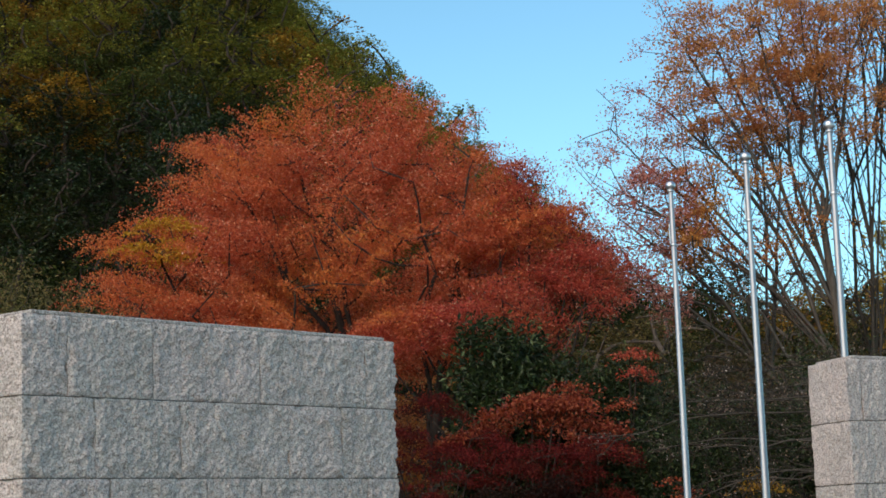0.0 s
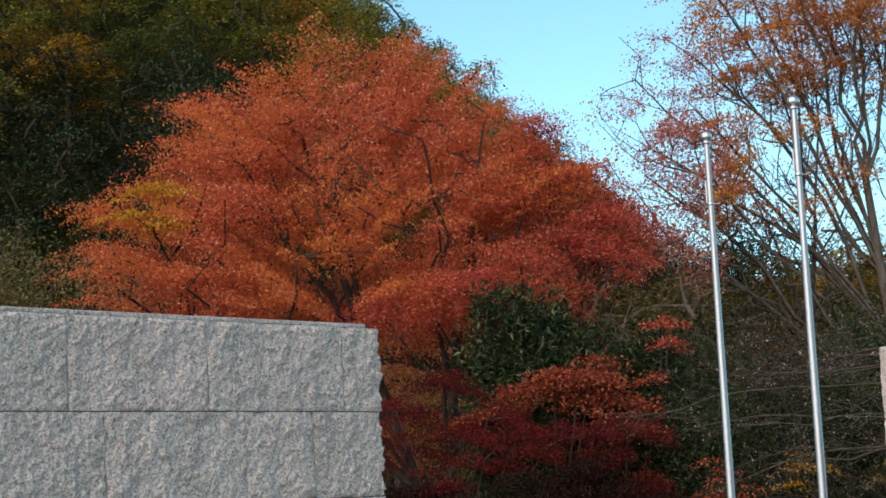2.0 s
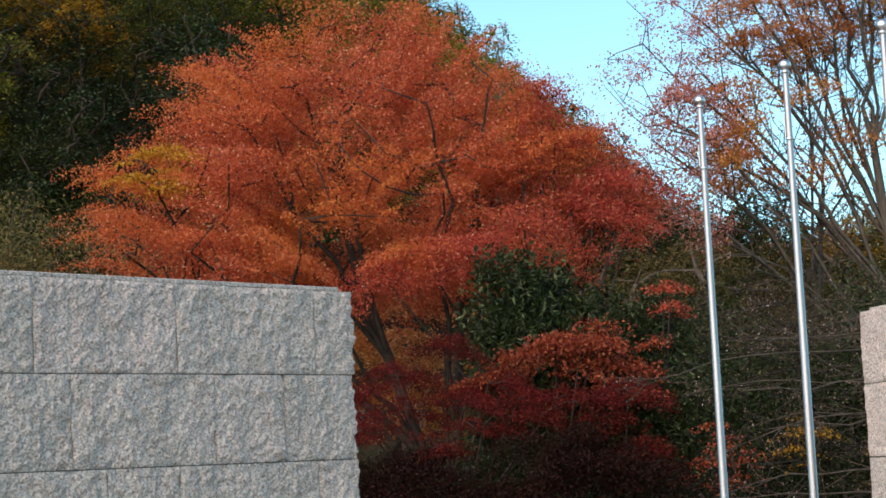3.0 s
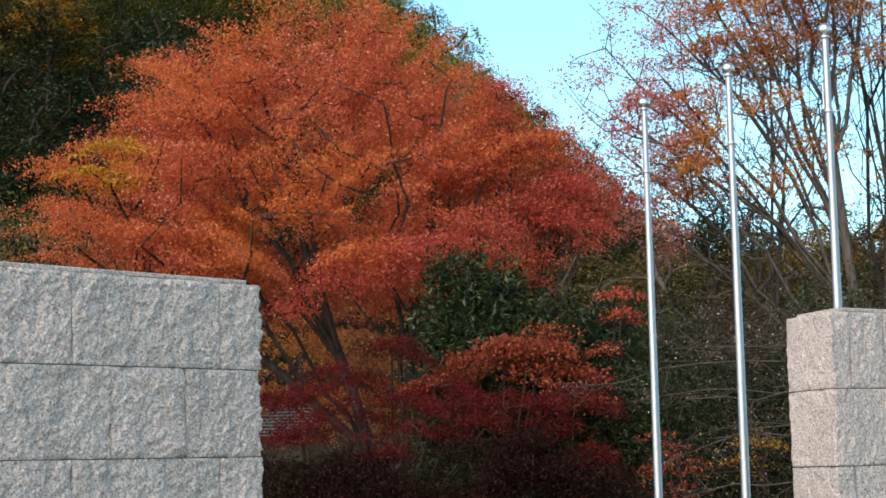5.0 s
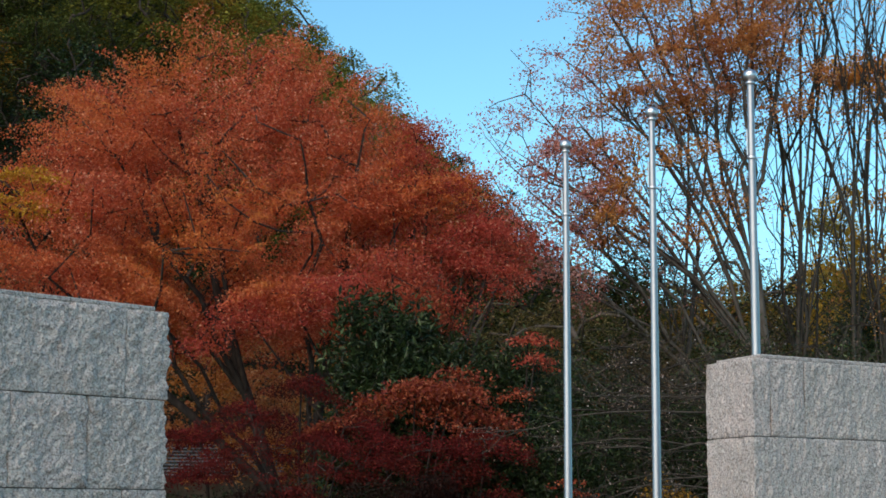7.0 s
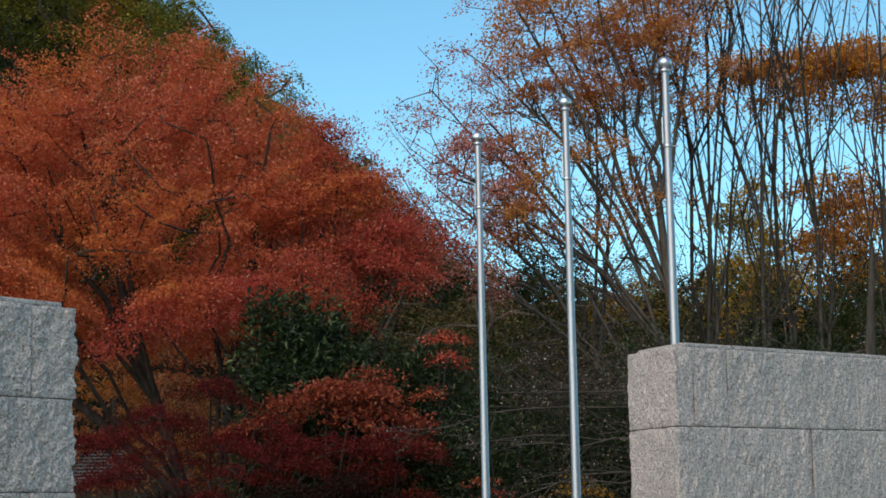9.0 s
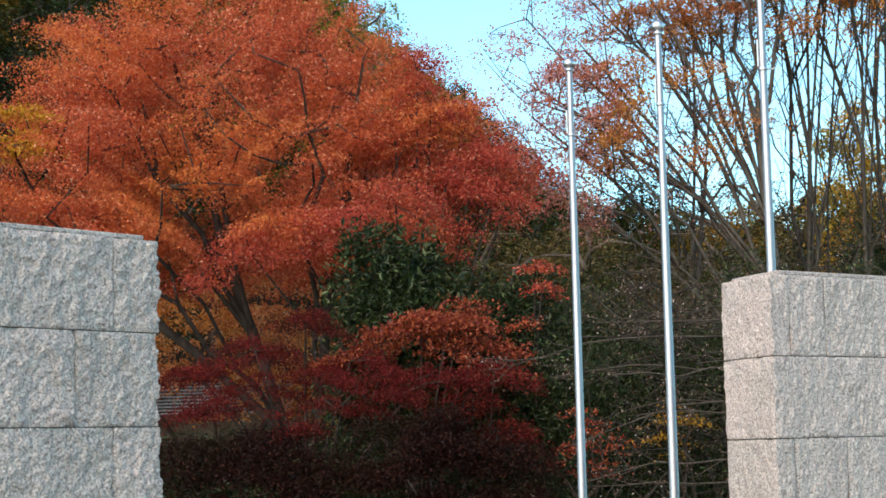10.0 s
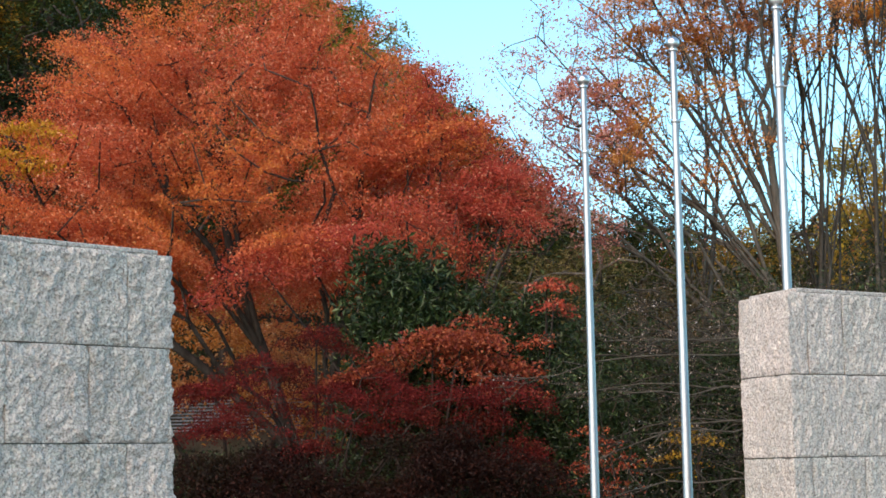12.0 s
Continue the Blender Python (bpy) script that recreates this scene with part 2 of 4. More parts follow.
BUDS = leaf_material("pale_withered_leaves", [(0.0, (0.12, 0.07, 0.04)), (0.5, (0.26, 0.16, 0.11)), (0.85, (0.32, 0.23, 0.19)), (1.0, (0.56, 0.48, 0.44))], (), 0.5, 0.25)

# ---- mesh helpers ----
def mesh_object(name, verts, faces, mat, parent=None, label="", smooth=False):
    me = bpy.data.meshes.new(name)
    me.from_pydata(verts, [], faces)
    me.materials.append(mat)
    if smooth:
        me.polygons.foreach_set("use_smooth", [True] * len(me.polygons))
    me.update()
    ob = new(name, me)
    ob.parent = parent
    if label:
        tagged(ob, label)
    return ob


def part(name, bm, mat, parent, label="", smooth=False):
    me = bpy.data.meshes.new(name)
    bm.to_mesh(me)
    bm.free()
    me.materials.append(mat)
    if smooth:
        me.polygons.foreach_set("use_smooth", [True] * len(me.polygons))
    ob = new(name, me)
    ob.parent = parent
    if label:
        tagged(ob, label)
    return ob


def thing(name, m, label, category, group="", kind=""):
    ob = new(name)
    ob.matrix_basis = m
    ob.empty_display_size = 0.2
    return tagged(ob, label, category, group, kind)


def box(bm, x0, y0, z0, x1, y1, z1):
    vs = [bm.verts.new(p) for p in ((x0, y0, z0), (x1, y0, z0), (x1, y1, z0), (x0, y1, z0), (x0, y0, z1), (x1, y0, z1), (x1, y1, z1), (x0, y1, z1))]
    for f in ((3, 2, 1, 0), (4, 5, 6, 7), (0, 1, 5, 4), (1, 2, 6, 5), (2, 3, 7, 6), (3, 0, 4, 7)):
        bm.faces.new([vs[i] for i in f])


def lathe(bm, profile, sides=24):
    rings = []
    for r, z in profile:
        rings.append([bm.verts.new((r * math.cos(2 * math.pi * k / sides), r * math.sin(2 * math.pi * k / sides), z)) for k in range(sides)])
    for a, b in zip(rings, rings[1:]):
        for k in range(sides):
            bm.faces.new((a[k], a[(k + 1) % sides], b[(k + 1) % sides], b[k]))
    bm.faces.new(rings[-1])
    bm.faces.new(rings[0][::-1])


class Tubes:
    """Collects tapered tubes into one mesh."""

    def __init__(self):
        self.v, self.f = [], []

    def add(self, pts, radii, sides=5):
        pts = [np.asarray(p, float) for p in pts]
        at = len(self.v)
        for i, p in enumerate(pts):
            d = pts[min(i + 1, len(pts) - 1)] - pts[max(i - 1, 0)]
            d = d / (np.linalg.norm(d) + 1e-9)
            u = np.cross(d, (0.31, 0.95, 0.05) if abs(d[2]) > 0.8 else (0, 0, 1.0))
            u = u / (np.linalg.norm(u) + 1e-9)
            w = np.cross(d, u)
            for k in range(sides):
                a = 2 * math.pi * k / sides
                self.v.append(tuple(p + radii[i] * (math.cos(a) * u + math.sin(a) * w)))
        for i in range(len(pts) - 1):
            for k in range(sides):
                a, b = at + i * sides + k, at + i * sides + (k + 1) % sides
                self.f.append((a, b, b + sides, a + sides))


def leaves(rng, centres, size, spread=0.45, flat=0.6, slim=0.55):
    """Kite-shaped, slightly folded leaves at the centres: vertices and faces."""
    n = len(centres)
    nor = rng.normal(size=(n, 3)) * (1 - flat)
    nor[:, 2] += flat + 0.05
    nor /= np.linalg.norm(nor, axis=1)[:, None]
    d = rng.normal(size=(n, 3))
    d -= (d * nor).sum(1)[:, None] * nor
    d /= np.linalg.norm(d, axis=1)[:, None] + 1e-9
    s = np.cross(nor, d)
    L = size * (1 + spread * rng.uniform(-1, 1, n))[:, None]
    v = np.empty((n, 4, 3))
    v[:, 0] = centres - d * L * 0.5
    v[:, 1] = centres + s * L * slim * 0.5 + nor * L * 0.08
    v[:, 2] = centres + d * L * 0.5 - nor * L * 0.1
    v[:, 3] = centres - s * L * slim * 0.5 + nor * L * 0.08
    return v.reshape(-1, 3), np.arange(n * 4).reshape(n, 4)


def spray(rng, centre, out, radius, count, thick=0.22, droop=0.35, radial=False):
    """Leaf places of one spray: a flat, slightly drooping fan."""
    a, r = rng.uniform(0, 2 * math.pi, count), radius * np.sqrt(rng.uniform(0, 1, count))
    r *= 1 + 0.35 * np.sin(3 * a + rng.uniform(0, 6)) + 0.2 * np.sin(5 * a + rng.uniform(0, 6))
    x, y = r * np.cos(a), r * np.sin(a)
    z = rng.normal(size=count) * thick * radius - droop * (r / radius) ** 2 * radius * 0.5
    if radial:      # the fan lies along its limb, longer than wide, and its end bends over
        e1 = np.asarray(out, float) * (1, 1, 0.32)
        e1 /= np.linalg.norm(e1) + 1e-6
        e2 = np.cross((0, 0, 1.0), e1)
        e2 /= np.linalg.norm(e2) + 1e-6
        e3 = np.cross(e1, e2)
        roll = rng.uniform(-0.5, 0.5)
        e2, e3 = e2 * math.cos(roll) + e3 * math.sin(roll), e3 * math.cos(roll) - e2 * math.sin(roll)
        bent = -0.22 * np.maximum(0, x) ** 2 / radius
        return centre + np.outer(x * 1.35, e1) + np.outer(y * 0.75, e2) + np.outer(z, e3) + np.outer(bent, (0, 0, 1.0))
    tilt = 0.15 * np.asarray(out[:2]) / (np.linalg.norm(out[:2]) + 1e-6)
    z = z - x * tilt[0] - y * tilt[1]
    return np.stack([x, y, z], 1) + centre


def branch_net(rng, stems, tips, tip_radius, power=0.47, balance=0.45, bend=0.12, sides=5, most=None, up=0.0):
    """Joins the tips to the stems by the shortest, most direct ways; branches thicken with what they carry."""
    pts, par, path = [], [], []
    for stem in stems:
        root = -1
        for p in stem:
            p = np.asarray(p, float)
            near = -1
            if root < 0 and pts:
                near = int(np.argmin([np.linalg.norm(q - p) for q in pts]))
                if np.linalg.norm(pts[near] - p) < 1e-3:
                    root = near
                    continue
            par.append(root if root >= 0 else near)
            path.append(0.0 if par[-1] < 0 else path[par[-1]] + np.linalg.norm(pts[par[-1]] - p))
            pts.append(p)
            root = len(pts) - 1
    fixed = len(pts)
    order = np.argsort([min(np.linalg.norm(q - p) for q in pts) for p in tips])
    for i in order:
        p = np.asarray(tips[i], float)
        q = np.array(pts)
        dist = np.linalg.norm(q - p, axis=1)
        cost = dist + balance * np.array(path) * 0.5 + np.maximum(0, q[:, 2] - p[2]) * 0.8
        if up:
            cost = cost + 2.0 * np.maximum(0, up * np.hypot(q[:, 0] - p[0], q[:, 1] - p[1]) - (p[2] - q[:, 2]))
        k = int(np.argmin(cost))
        if dist[k] > 0.9:
            mid = q[k] + (p - q[k]) * 0.5 + rng.normal(size=3) * bend * dist[k] * (1, 1, 0.6) + np.array((0, 0, 0.06 * dist[k]))
            pts.append(mid), par.append(k), path.append(path[k] + dist[k] * 0.5)
            k = len(pts) - 1
        pts.append(p), par.append(k), path.append(path[k] + np.linalg.norm(pts[k] - p))
    load = np.ones(len(pts))
    for i in range(len(pts) - 1, -1, -1):
        if par[i] >= 0:
            load[par[i]] += load[i]
    rad = tip_radius * load ** power
    if most:
        rad = np.minimum(rad, most)
    kids = [[] for _ in pts]
    for i, p in enumerate(par):
        if p >= 0:
            kids[p].append(i)
    tubes = Tubes()
    starts = [i for i, p in enumerate(par) if p < 0]
    todo = [(i, None) for i in starts]
    while todo:
        i, before = todo.pop()
        line = [before, i] if before is not None else [i]
        while kids[line[-1]]:
            nxt = max(kids[line[-1]], key=lambda k: load[k])
            for k in kids[line[-1]]:
                if k != nxt:
                    todo.append((k, line[-1]))
            line.append(nxt)
        if len(line) > 1:
            r = [rad[k] for k in line]
            if before is not None:
                r[0] = min(rad[before], r[1] * 1.25)
            tubes.add([pts[k] for k in line], r, 8 if r[0] > 0.08 else sides)
    return tubes, pts


def dome_points(rng, count, centre, radii, low=-0.35, inner=0.45, lobes=0.12, square=2.0):
    """Places in the outer part of a lumpy dome; square above 2 fills its shoulders."""
    out = []
    off = Vector(rng.uniform(0, 50, 3))
    while len(out) < count:
        d = rng.normal(size=3)
        d /= np.linalg.norm(d)
        if d[2] < low:
            continue
        k = 1 / (abs(d[0]) ** square + abs(d[1]) ** square + abs(d[2]) ** square) ** (1 / square)
        k *= 1 + lobes * 2.0 * noise.noise(Vector(d) * 3.4 + off)
        r = k * (inner + (1 - inner) * rng.uniform(0, 1) ** 0.65) * (1 + 0.05 * rng.normal())
        out.append(np.array(centre) + d * r * np.array(radii))
    return out


def plant(name, m, label, category, group, stems, tips, tip_radius, bark, leaf, sprays, per_spray, leaf_size, seed,
          crown_label="", power=0.47, flat=0.6, slim=0.55, thick=0.22, droop=0.35, bend=0.12, most=None, keep=1.0, balance=0.45, sides=5, up=0.0, radial=None, leafy=None):
    """A tree or shrub: trunk with its limbs, and a crown of many leaves. Lengths in its own frame, base at the origin."""
    rng = np.random.default_rng(seed)
    root = thing(name, m, label, category, group)
    tubes, pts = branch_net(rng, stems, tips, tip_radius, power, balance, bend, sides, most, up)
    mesh_object("trunk", tubes.v, tubes.f, bark, root, smooth=True)
    if per_spray:
        mid = np.mean(tips, axis=0) if radial is None else np.asarray(radial, float)
        places = [spray(rng, np.asarray(p), np.asarray(p) - mid, sprays * (z := rng.uniform(0.5, 1.35)), max(3, int(per_spray * z * z * rng.uniform(0.8, 1.3))), thick, droop, radial is not None)
                  for p in (tips if leafy is None else leafy) if rng.uniform() < keep]
        v, f = leaves(rng, np.concatenate(places), leaf_size, flat=flat, slim=slim)
        crown = mesh_object("crown", v.tolist(), f.tolist(), leaf, root, crown_label)
    return root


# ---- ground and hill ----
def hill_height(x, y):
    """The wooded hillside behind the maple: it climbs away from the viewer and falls off to the right."""
    front = max(0.0, (y - 44) * 0.62)
    brow = max(0.212 - 1.0 * (x / (y + 5) + 0.01), 0.123)
    h = min(front, (y + 5) * brow + 1.7 - 8.0, 75)
    return max(0.0, h) if y > 44 else 0.0


def build_ground():
    xs = sorted({*range(-160, 161, 4), -2000, -700, -320, 320, 700, 2000})
    ys = sorted({*range(-40, 181, 4), -2000, -600, -160, 260, 600, 2000})
    verts, faces = [], []
    for y in ys:
        for x in xs:
            z = hill_height(x, y)
            if z > 0.5 and abs(x) < 200 and y < 200:
                z += 0.8 * noise.noise((x * 0.11, y * 0.11, 0))
            verts.append((x, y, z if y < 200 else z * max(0.0, 1 - (y - 200) / 300)))
    w = len(xs)
    for j in range(len(ys) - 1):
        for i in range(w - 1):
            a = j * w + i
            faces.append((a, a + 1, a + 1 + w, a + w))
    return tagged(mesh_object("ground", verts, faces, SOIL, smooth=True), "dark soil and leaf litter rising into a wooded hillside", "ground", kind="structure")


build_ground()
# added slab, out of view: its warm beige throws light up onto the walls
BOUNCE_PAVING = mottled_material("beige_bounce_paving", [(0.3, (0.32, 0.27, 0.23)), (0.7, (0.44, 0.38, 0.33))], 1.5, 0.85, 0.004)
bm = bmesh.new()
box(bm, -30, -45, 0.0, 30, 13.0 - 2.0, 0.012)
tagged(part("pavement", bm, BOUNCE_PAVING, None), "unseen beige ground slab added to bounce warm light onto the granite walls", "pavement", kind="structure")

# ---- flagpoles ----
def flagpole(x, y, height, group, label):
    root = thing("flagpole", pose(x, y, 0), label, "flagpole", group)
    bm = bmesh.new()
    lathe(bm, [(0.095, 0), (0.095, 0.012), (0.05, 0.014), (0.0465, 0.03), (0.0285, height - 0.07), (0.026, height - 0.06)], 24)
    part("pole", bm, STEEL, root, smooth=True)
    bm = bmesh.new()
    bmesh.ops.create_uvsphere(bm, u_segments=24, v_segments=16, radius=0.060)
    bmesh.ops.scale(bm, vec=(1, 1, 0.9), verts=bm.verts)
    ball = part("finial_ball", bm, STEEL_BALL, root, "satin steel ball on the top", True)
    ball.location = (0, 0, height)
    bm = bmesh.new()
    lathe(bm, [(0.03, -0.03), (0.042, -0.025), (0.042, -0.008), (0.03, 0.0)], 20)
    neck = part("neck_collar", bm, STEEL_BALL, root, smooth=True)
    neck.location = (0, 0, height - 0.05)
    bm = bmesh.new()
    r = 0.0285 + 0.018 * 0.72 / height
    lathe(bm, [(r + 0.001, -0.014), (r + 0.007, -0.012), (r + 0.007, 0.012), (r + 0.001, 0.014)], 20)
    band = part("band", bm, STEEL_BALL, root, smooth=True)
    band.location = (0, 0, height - 0.70)
    t = Tubes()
    t.add([(r, -0.01, 0), (r + 0.045, -0.012, -0.002), (r + 0.06, -0.012, 0.012)], [0.006, 0.006, 0.005], 6)
    hook = mesh_object("hook", t.v, t.f, STEEL_BALL, band, smooth=True)
    t = Tubes()
    t.add([(-r - 0.008, -0.012, 0.02), (-r - 0.009, -0.012, 0.24)], [0.007, 0.007], 6)
    mesh_object("halyard_guide", t.v, t.f, STEEL_BALL, band, smooth=True)
    return root


for px, py, ph in ((2.527, 14.187, 5.25), (3.183, 12.612, 5.25), (3.818, 11.116, 5.25)):
    flagpole(px, py, ph, "row of flagpoles", "tall tapered stainless steel flagpole with a ball top, no flag")

# ---- maples ----
def maple_big():
    """A broad tent of foliage: its half-widths change with height, and the sprays lie in leaning layers."""
    rng = np.random.default_rng(11)
    heights = (4.7, 5.4, 6.0, 6.8, 7.5, 8.3, 9.0, 9.5, 9.9)
    lefts = (-4.9, -5.9, -6.3, -6.3, -5.8, -4.7, -4.1, -3.5, -2.1)
    rights = (2.0, 3.1, 3.8, 3.6, 2.9, 2.2, 1.3, 0.8, 0.0)
    off = Vector(rng.uniform(0, 50, 3))
    tips = []
    while len(tips) < 600:
        z = rng.uniform(4.7, 9.9)
        a, b = np.interp(z, heights, lefts), np.interp(z, heights, rights)
        half = (b - a) / 2
        if rng.uniform() > half / 5.1 + 0.1:
            continue
        t, r = rng.uniform(0, 2 * math.pi), math.sqrt(rng.uniform(0.12, 1))
        deep = min(3.5, half * 0.8)
        x, y = (a + b) / 2 + half * r * math.cos(t), deep * r * math.sin(t)
        if noise.noise(Vector((x * 0.55, y * 0.55, z * 1.5)) + off) < -0.23:
            continue
        tips.append(np.array((x, y, z + 0.12 * rng.normal())))
    stems = [[(0, 0, 0), (-0.1, 0, 0.8), (-0.35, 0, 1.9), (-0.9, 0, 3.65), (-1.36, -0.1, 4.97), (-1.7, -0.2, 6.6), (-1.5, 0, 8.6)],
             [(-0.1, 0, 0.8), (0.25, 0.2, 2.2), (0.38, 0.2, 4.0), (0.65, 0.1, 5.5), (0.9, 0.2, 7.4)]]
    # limbs that rise and spread towards the light
    for x0, z0, x1, y1, z1 in ((-0.35, 1.9, -5.4, -1.5, 5.6), (-0.35, 1.9, -4.2, -2.7, 5.6), (-0.9, 3.65, -5.2, -1.2, 7.4), (-0.9, 3.65, -3.6, -2.4, 8.2), (-0.9, 3.65, -2.3, -2.1, 8.9),
                               (0.25, 2.2, 0.3, -2.7, 7.6), (0.25, 2.2, 2.3, -2.4, 5.6), (0.38, 4.0, 1.2, -1.8, 8.2), (0.38, 4.0, 2.6, -1.5, 7.0), (0.25, 2.2, 3.2, -1.5, 5.4), (-0.35, 1.9, -2.4, -2.7, 5.0)):
        y0 = 0.2 if x0 > 0 else 0.0
        stems.append([(x0, y0, z0)] + [(x0 + (x1 - x0) * s + rng.normal() * 0.12, y0 + (y1 - y0) * s, z0 + (z1 - z0) * (s + 0.3 * s * (1 - s)) + rng.normal() * 0.09) for s in (0.18, 0.34, 0.5, 0.66, 0.82, 1.0)])
    return plant("maple_tree", pose(-0.95, 30, 0), "large spreading maple in full red and orange autumn leaf", "tree", "", stems, tips, 0.0115, BARK_DARK, RED,
                 0.62, 560, 0.048, 21, power=0.40, thick=0.10, droop=0.2, flat=0.3, most=0.12, radial=(-1.2, 0.6, 3.0), bend=0.16)


maple_big()


def low_maple(name, m, label, radii, count, leaf, seed, height, size=0.045, per=420, spr=0.5):
    rng = np.random.default_rng(seed)
    tips = dome_points(rng, count, (0, 0, height - radii[2]), radii, -0.5, 0.35, 0.2)
    stems = [[(0, 0, 0), (0.1, 0, 0.5), (0.0, 0.1, height * 0.45)], [(0.1, 0, 0.5), (-radii[0] * 0.4, 0, height * 0.5)], [(0.1, 0, 0.5), (radii[0] * 0.45, 0.1, height * 0.55)]]
    return plant(name, m, label, "tree", "", stems, tips, 0.008, BARK_DARK, leaf, spr, per, size, seed + 1, thick=0.09, droop=0.3, flat=0.45)


def tiered_maple(name, m, label, tiers, leaf, seed, size=0.032, per=480, spr=0.33, base=0.6, droop=0.35, thick=0.16, most=0.05, bark=BARK_DARK, jitter=0.08):
    """A low maple whose foliage lies in flat layers: each tier a place, its half-widths and how many sprays it has."""
    rng = np.random.default_rng(seed)
    tips, stems = [], [[(0, 0, 0), (0.05, 0, base)]]
    for x, y, z, rx, ry, count in tiers:
        stems.append([(0.05, 0, base), (x * 0.5, y * 0.5, base + (z - base) * 0.55), (x * 0.9, y * 0.9, z - 0.12)])
        for k in range(count):
            a, r = rng.uniform(0, 2 * math.pi), math.sqrt(rng.uniform(0, 1))
            tips.append(np.array((x + rx * r * math.cos(a), y + ry * r * math.sin(a), z - 0.22 * r * r + rng.normal() * jitter)))
    return plant(name, m, label, "tree", "", stems, tips, 0.006, bark, leaf, spr, per, size, seed + 1, thick=thick, droop=droop, flat=0.3, most=most)


tiered_maple("maple_tree", pose(1.0, 28.2, 0), "maple with deep red leaves in flat open layers",
             [(0.15, 0, 8.15, 0.45, 0.5, 9), (0.4, 0.2, 7.6, 0.6, 0.6, 13), (-0.3, 0.2, 7.05, 0.6, 0.6, 11), (1.25, 0, 6.7, 0.6, 0.6, 13), (0.65, 0, 6.2, 0.7, 0.6, 14), (1.9, 0, 6.15, 0.55, 0.5, 11),
              (1.45, -0.2, 5.7, 0.75, 0.5, 13), (-0.3, -1.5, 5.65, 0.75, 0.5, 15), (0.4, -0.2, 5.25, 0.7, 0.5, 12), (-1.2, -1.6, 5.4, 0.75, 0.5, 14), (-2.1, -1.5, 5.15, 0.7, 0.5, 11), (-2.9, -1.3, 4.9, 0.6, 0.5, 7)],
             DEEP_RED, 37, 0.046, 330, 0.46, 1.2, droop=0.4, thick=0.2, most=0.09, jitter=0.22)
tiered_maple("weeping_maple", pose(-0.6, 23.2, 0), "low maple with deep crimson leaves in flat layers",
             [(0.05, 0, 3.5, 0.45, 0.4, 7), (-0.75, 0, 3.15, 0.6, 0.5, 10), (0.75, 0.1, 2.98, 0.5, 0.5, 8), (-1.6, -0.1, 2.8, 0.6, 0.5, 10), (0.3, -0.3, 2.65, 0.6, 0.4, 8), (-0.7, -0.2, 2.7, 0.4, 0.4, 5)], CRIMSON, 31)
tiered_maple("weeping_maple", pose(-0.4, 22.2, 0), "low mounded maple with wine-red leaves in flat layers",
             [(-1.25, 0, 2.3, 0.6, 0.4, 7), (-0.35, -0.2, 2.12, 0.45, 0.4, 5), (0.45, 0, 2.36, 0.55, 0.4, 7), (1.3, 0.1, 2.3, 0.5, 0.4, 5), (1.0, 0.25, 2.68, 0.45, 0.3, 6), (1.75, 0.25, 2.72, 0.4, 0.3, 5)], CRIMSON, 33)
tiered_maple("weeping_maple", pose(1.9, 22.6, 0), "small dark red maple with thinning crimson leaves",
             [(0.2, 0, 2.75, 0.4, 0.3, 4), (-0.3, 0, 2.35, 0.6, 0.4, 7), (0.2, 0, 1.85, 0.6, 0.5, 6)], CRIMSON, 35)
tiered_maple("scarlet_maple", pose(1.0, 23.8, 0), "small maple with bright scarlet leaves in layered sprays",
             [(0.75, 0, 3.58, 0.5, 0.4, 9), (0.1, -0.1, 3.46, 0.5, 0.4, 8), (-0.55, -0.1, 3.2, 0.5, 0.3, 8), (-1.1, -0.1, 2.98, 0.3, 0.3, 4), (0.45, -0.2, 3.14, 0.4, 0.3, 4), (0.95, 0, 3.25, 0.25, 0.3, 2), (1.25, -0.1, 2.95, 0.2, 0.2, 2)], SCARLET, 39, 0.06, 200, 0.34, droop=0.15, thick=0.15)

# lowest tiers: their leaf colour carries the shade, darkened well below the crimson ones
tiered_maple("weeping_maple", pose(-0.9, 21.85, 0), "low maple with shade painted into its wine-brown leaves",
             [(-1.0, 0, 1.75, 0.8, 0.4, 11), (0.2, 0, 1.8, 0.8, 0.4, 11), (-0.6, -0.3, 1.4, 1.3, 0.4, 15), (0.8, -0.2, 1.35, 0.9, 0.4, 11), (-1.4, -0.2, 1.0, 0.8, 0.4, 9), (0.2, -0.3, 0.95, 1.2, 0.4, 12)], SHADED_WINE, 45, 0.042, 560, 0.42, 0.3)
tiered_maple("weeping_maple", pose(1.3, 21.95, 0), "low maple with shade painted into its wine-brown leaves",
             [(-0.3, 0, 2.0, 0.7, 0.4, 9), (0.6, 0, 1.7, 0.7, 0.4, 9), (-0.2, -0.2, 1.45, 1.0, 0.4, 12), (0.4, -0.2, 1.05, 1.1, 0.4, 12)], SHADED_WINE, 47, 0.042, 560, 0.42, 0.3)

# ---- evergreen bushes ----
def bush(m, label, radii, count, leaf, seed, height, size=0.09, per=190, spr=0.5, group="", lobes=0.15):
    rng = np.random.default_rng(seed)
    tips = dome_points(rng, count, (0, 0, height - radii[2]), radii, -0.7, 0.45, lobes)
    stems = [[(0, 0, 0), (0.05, 0, height * 0.25), (0, 0, height * 0.6)], [(0.05, 0, height * 0.25), (radii[0] * 0.4, 0, height * 0.5)]]
    return plant("evergreen_bush", m, label, "bush", group, stems, tips, 0.008, BARK, leaf, spr, per, size, seed + 1, flat=0.25, slim=0.36, thick=0.45, droop=0.6)


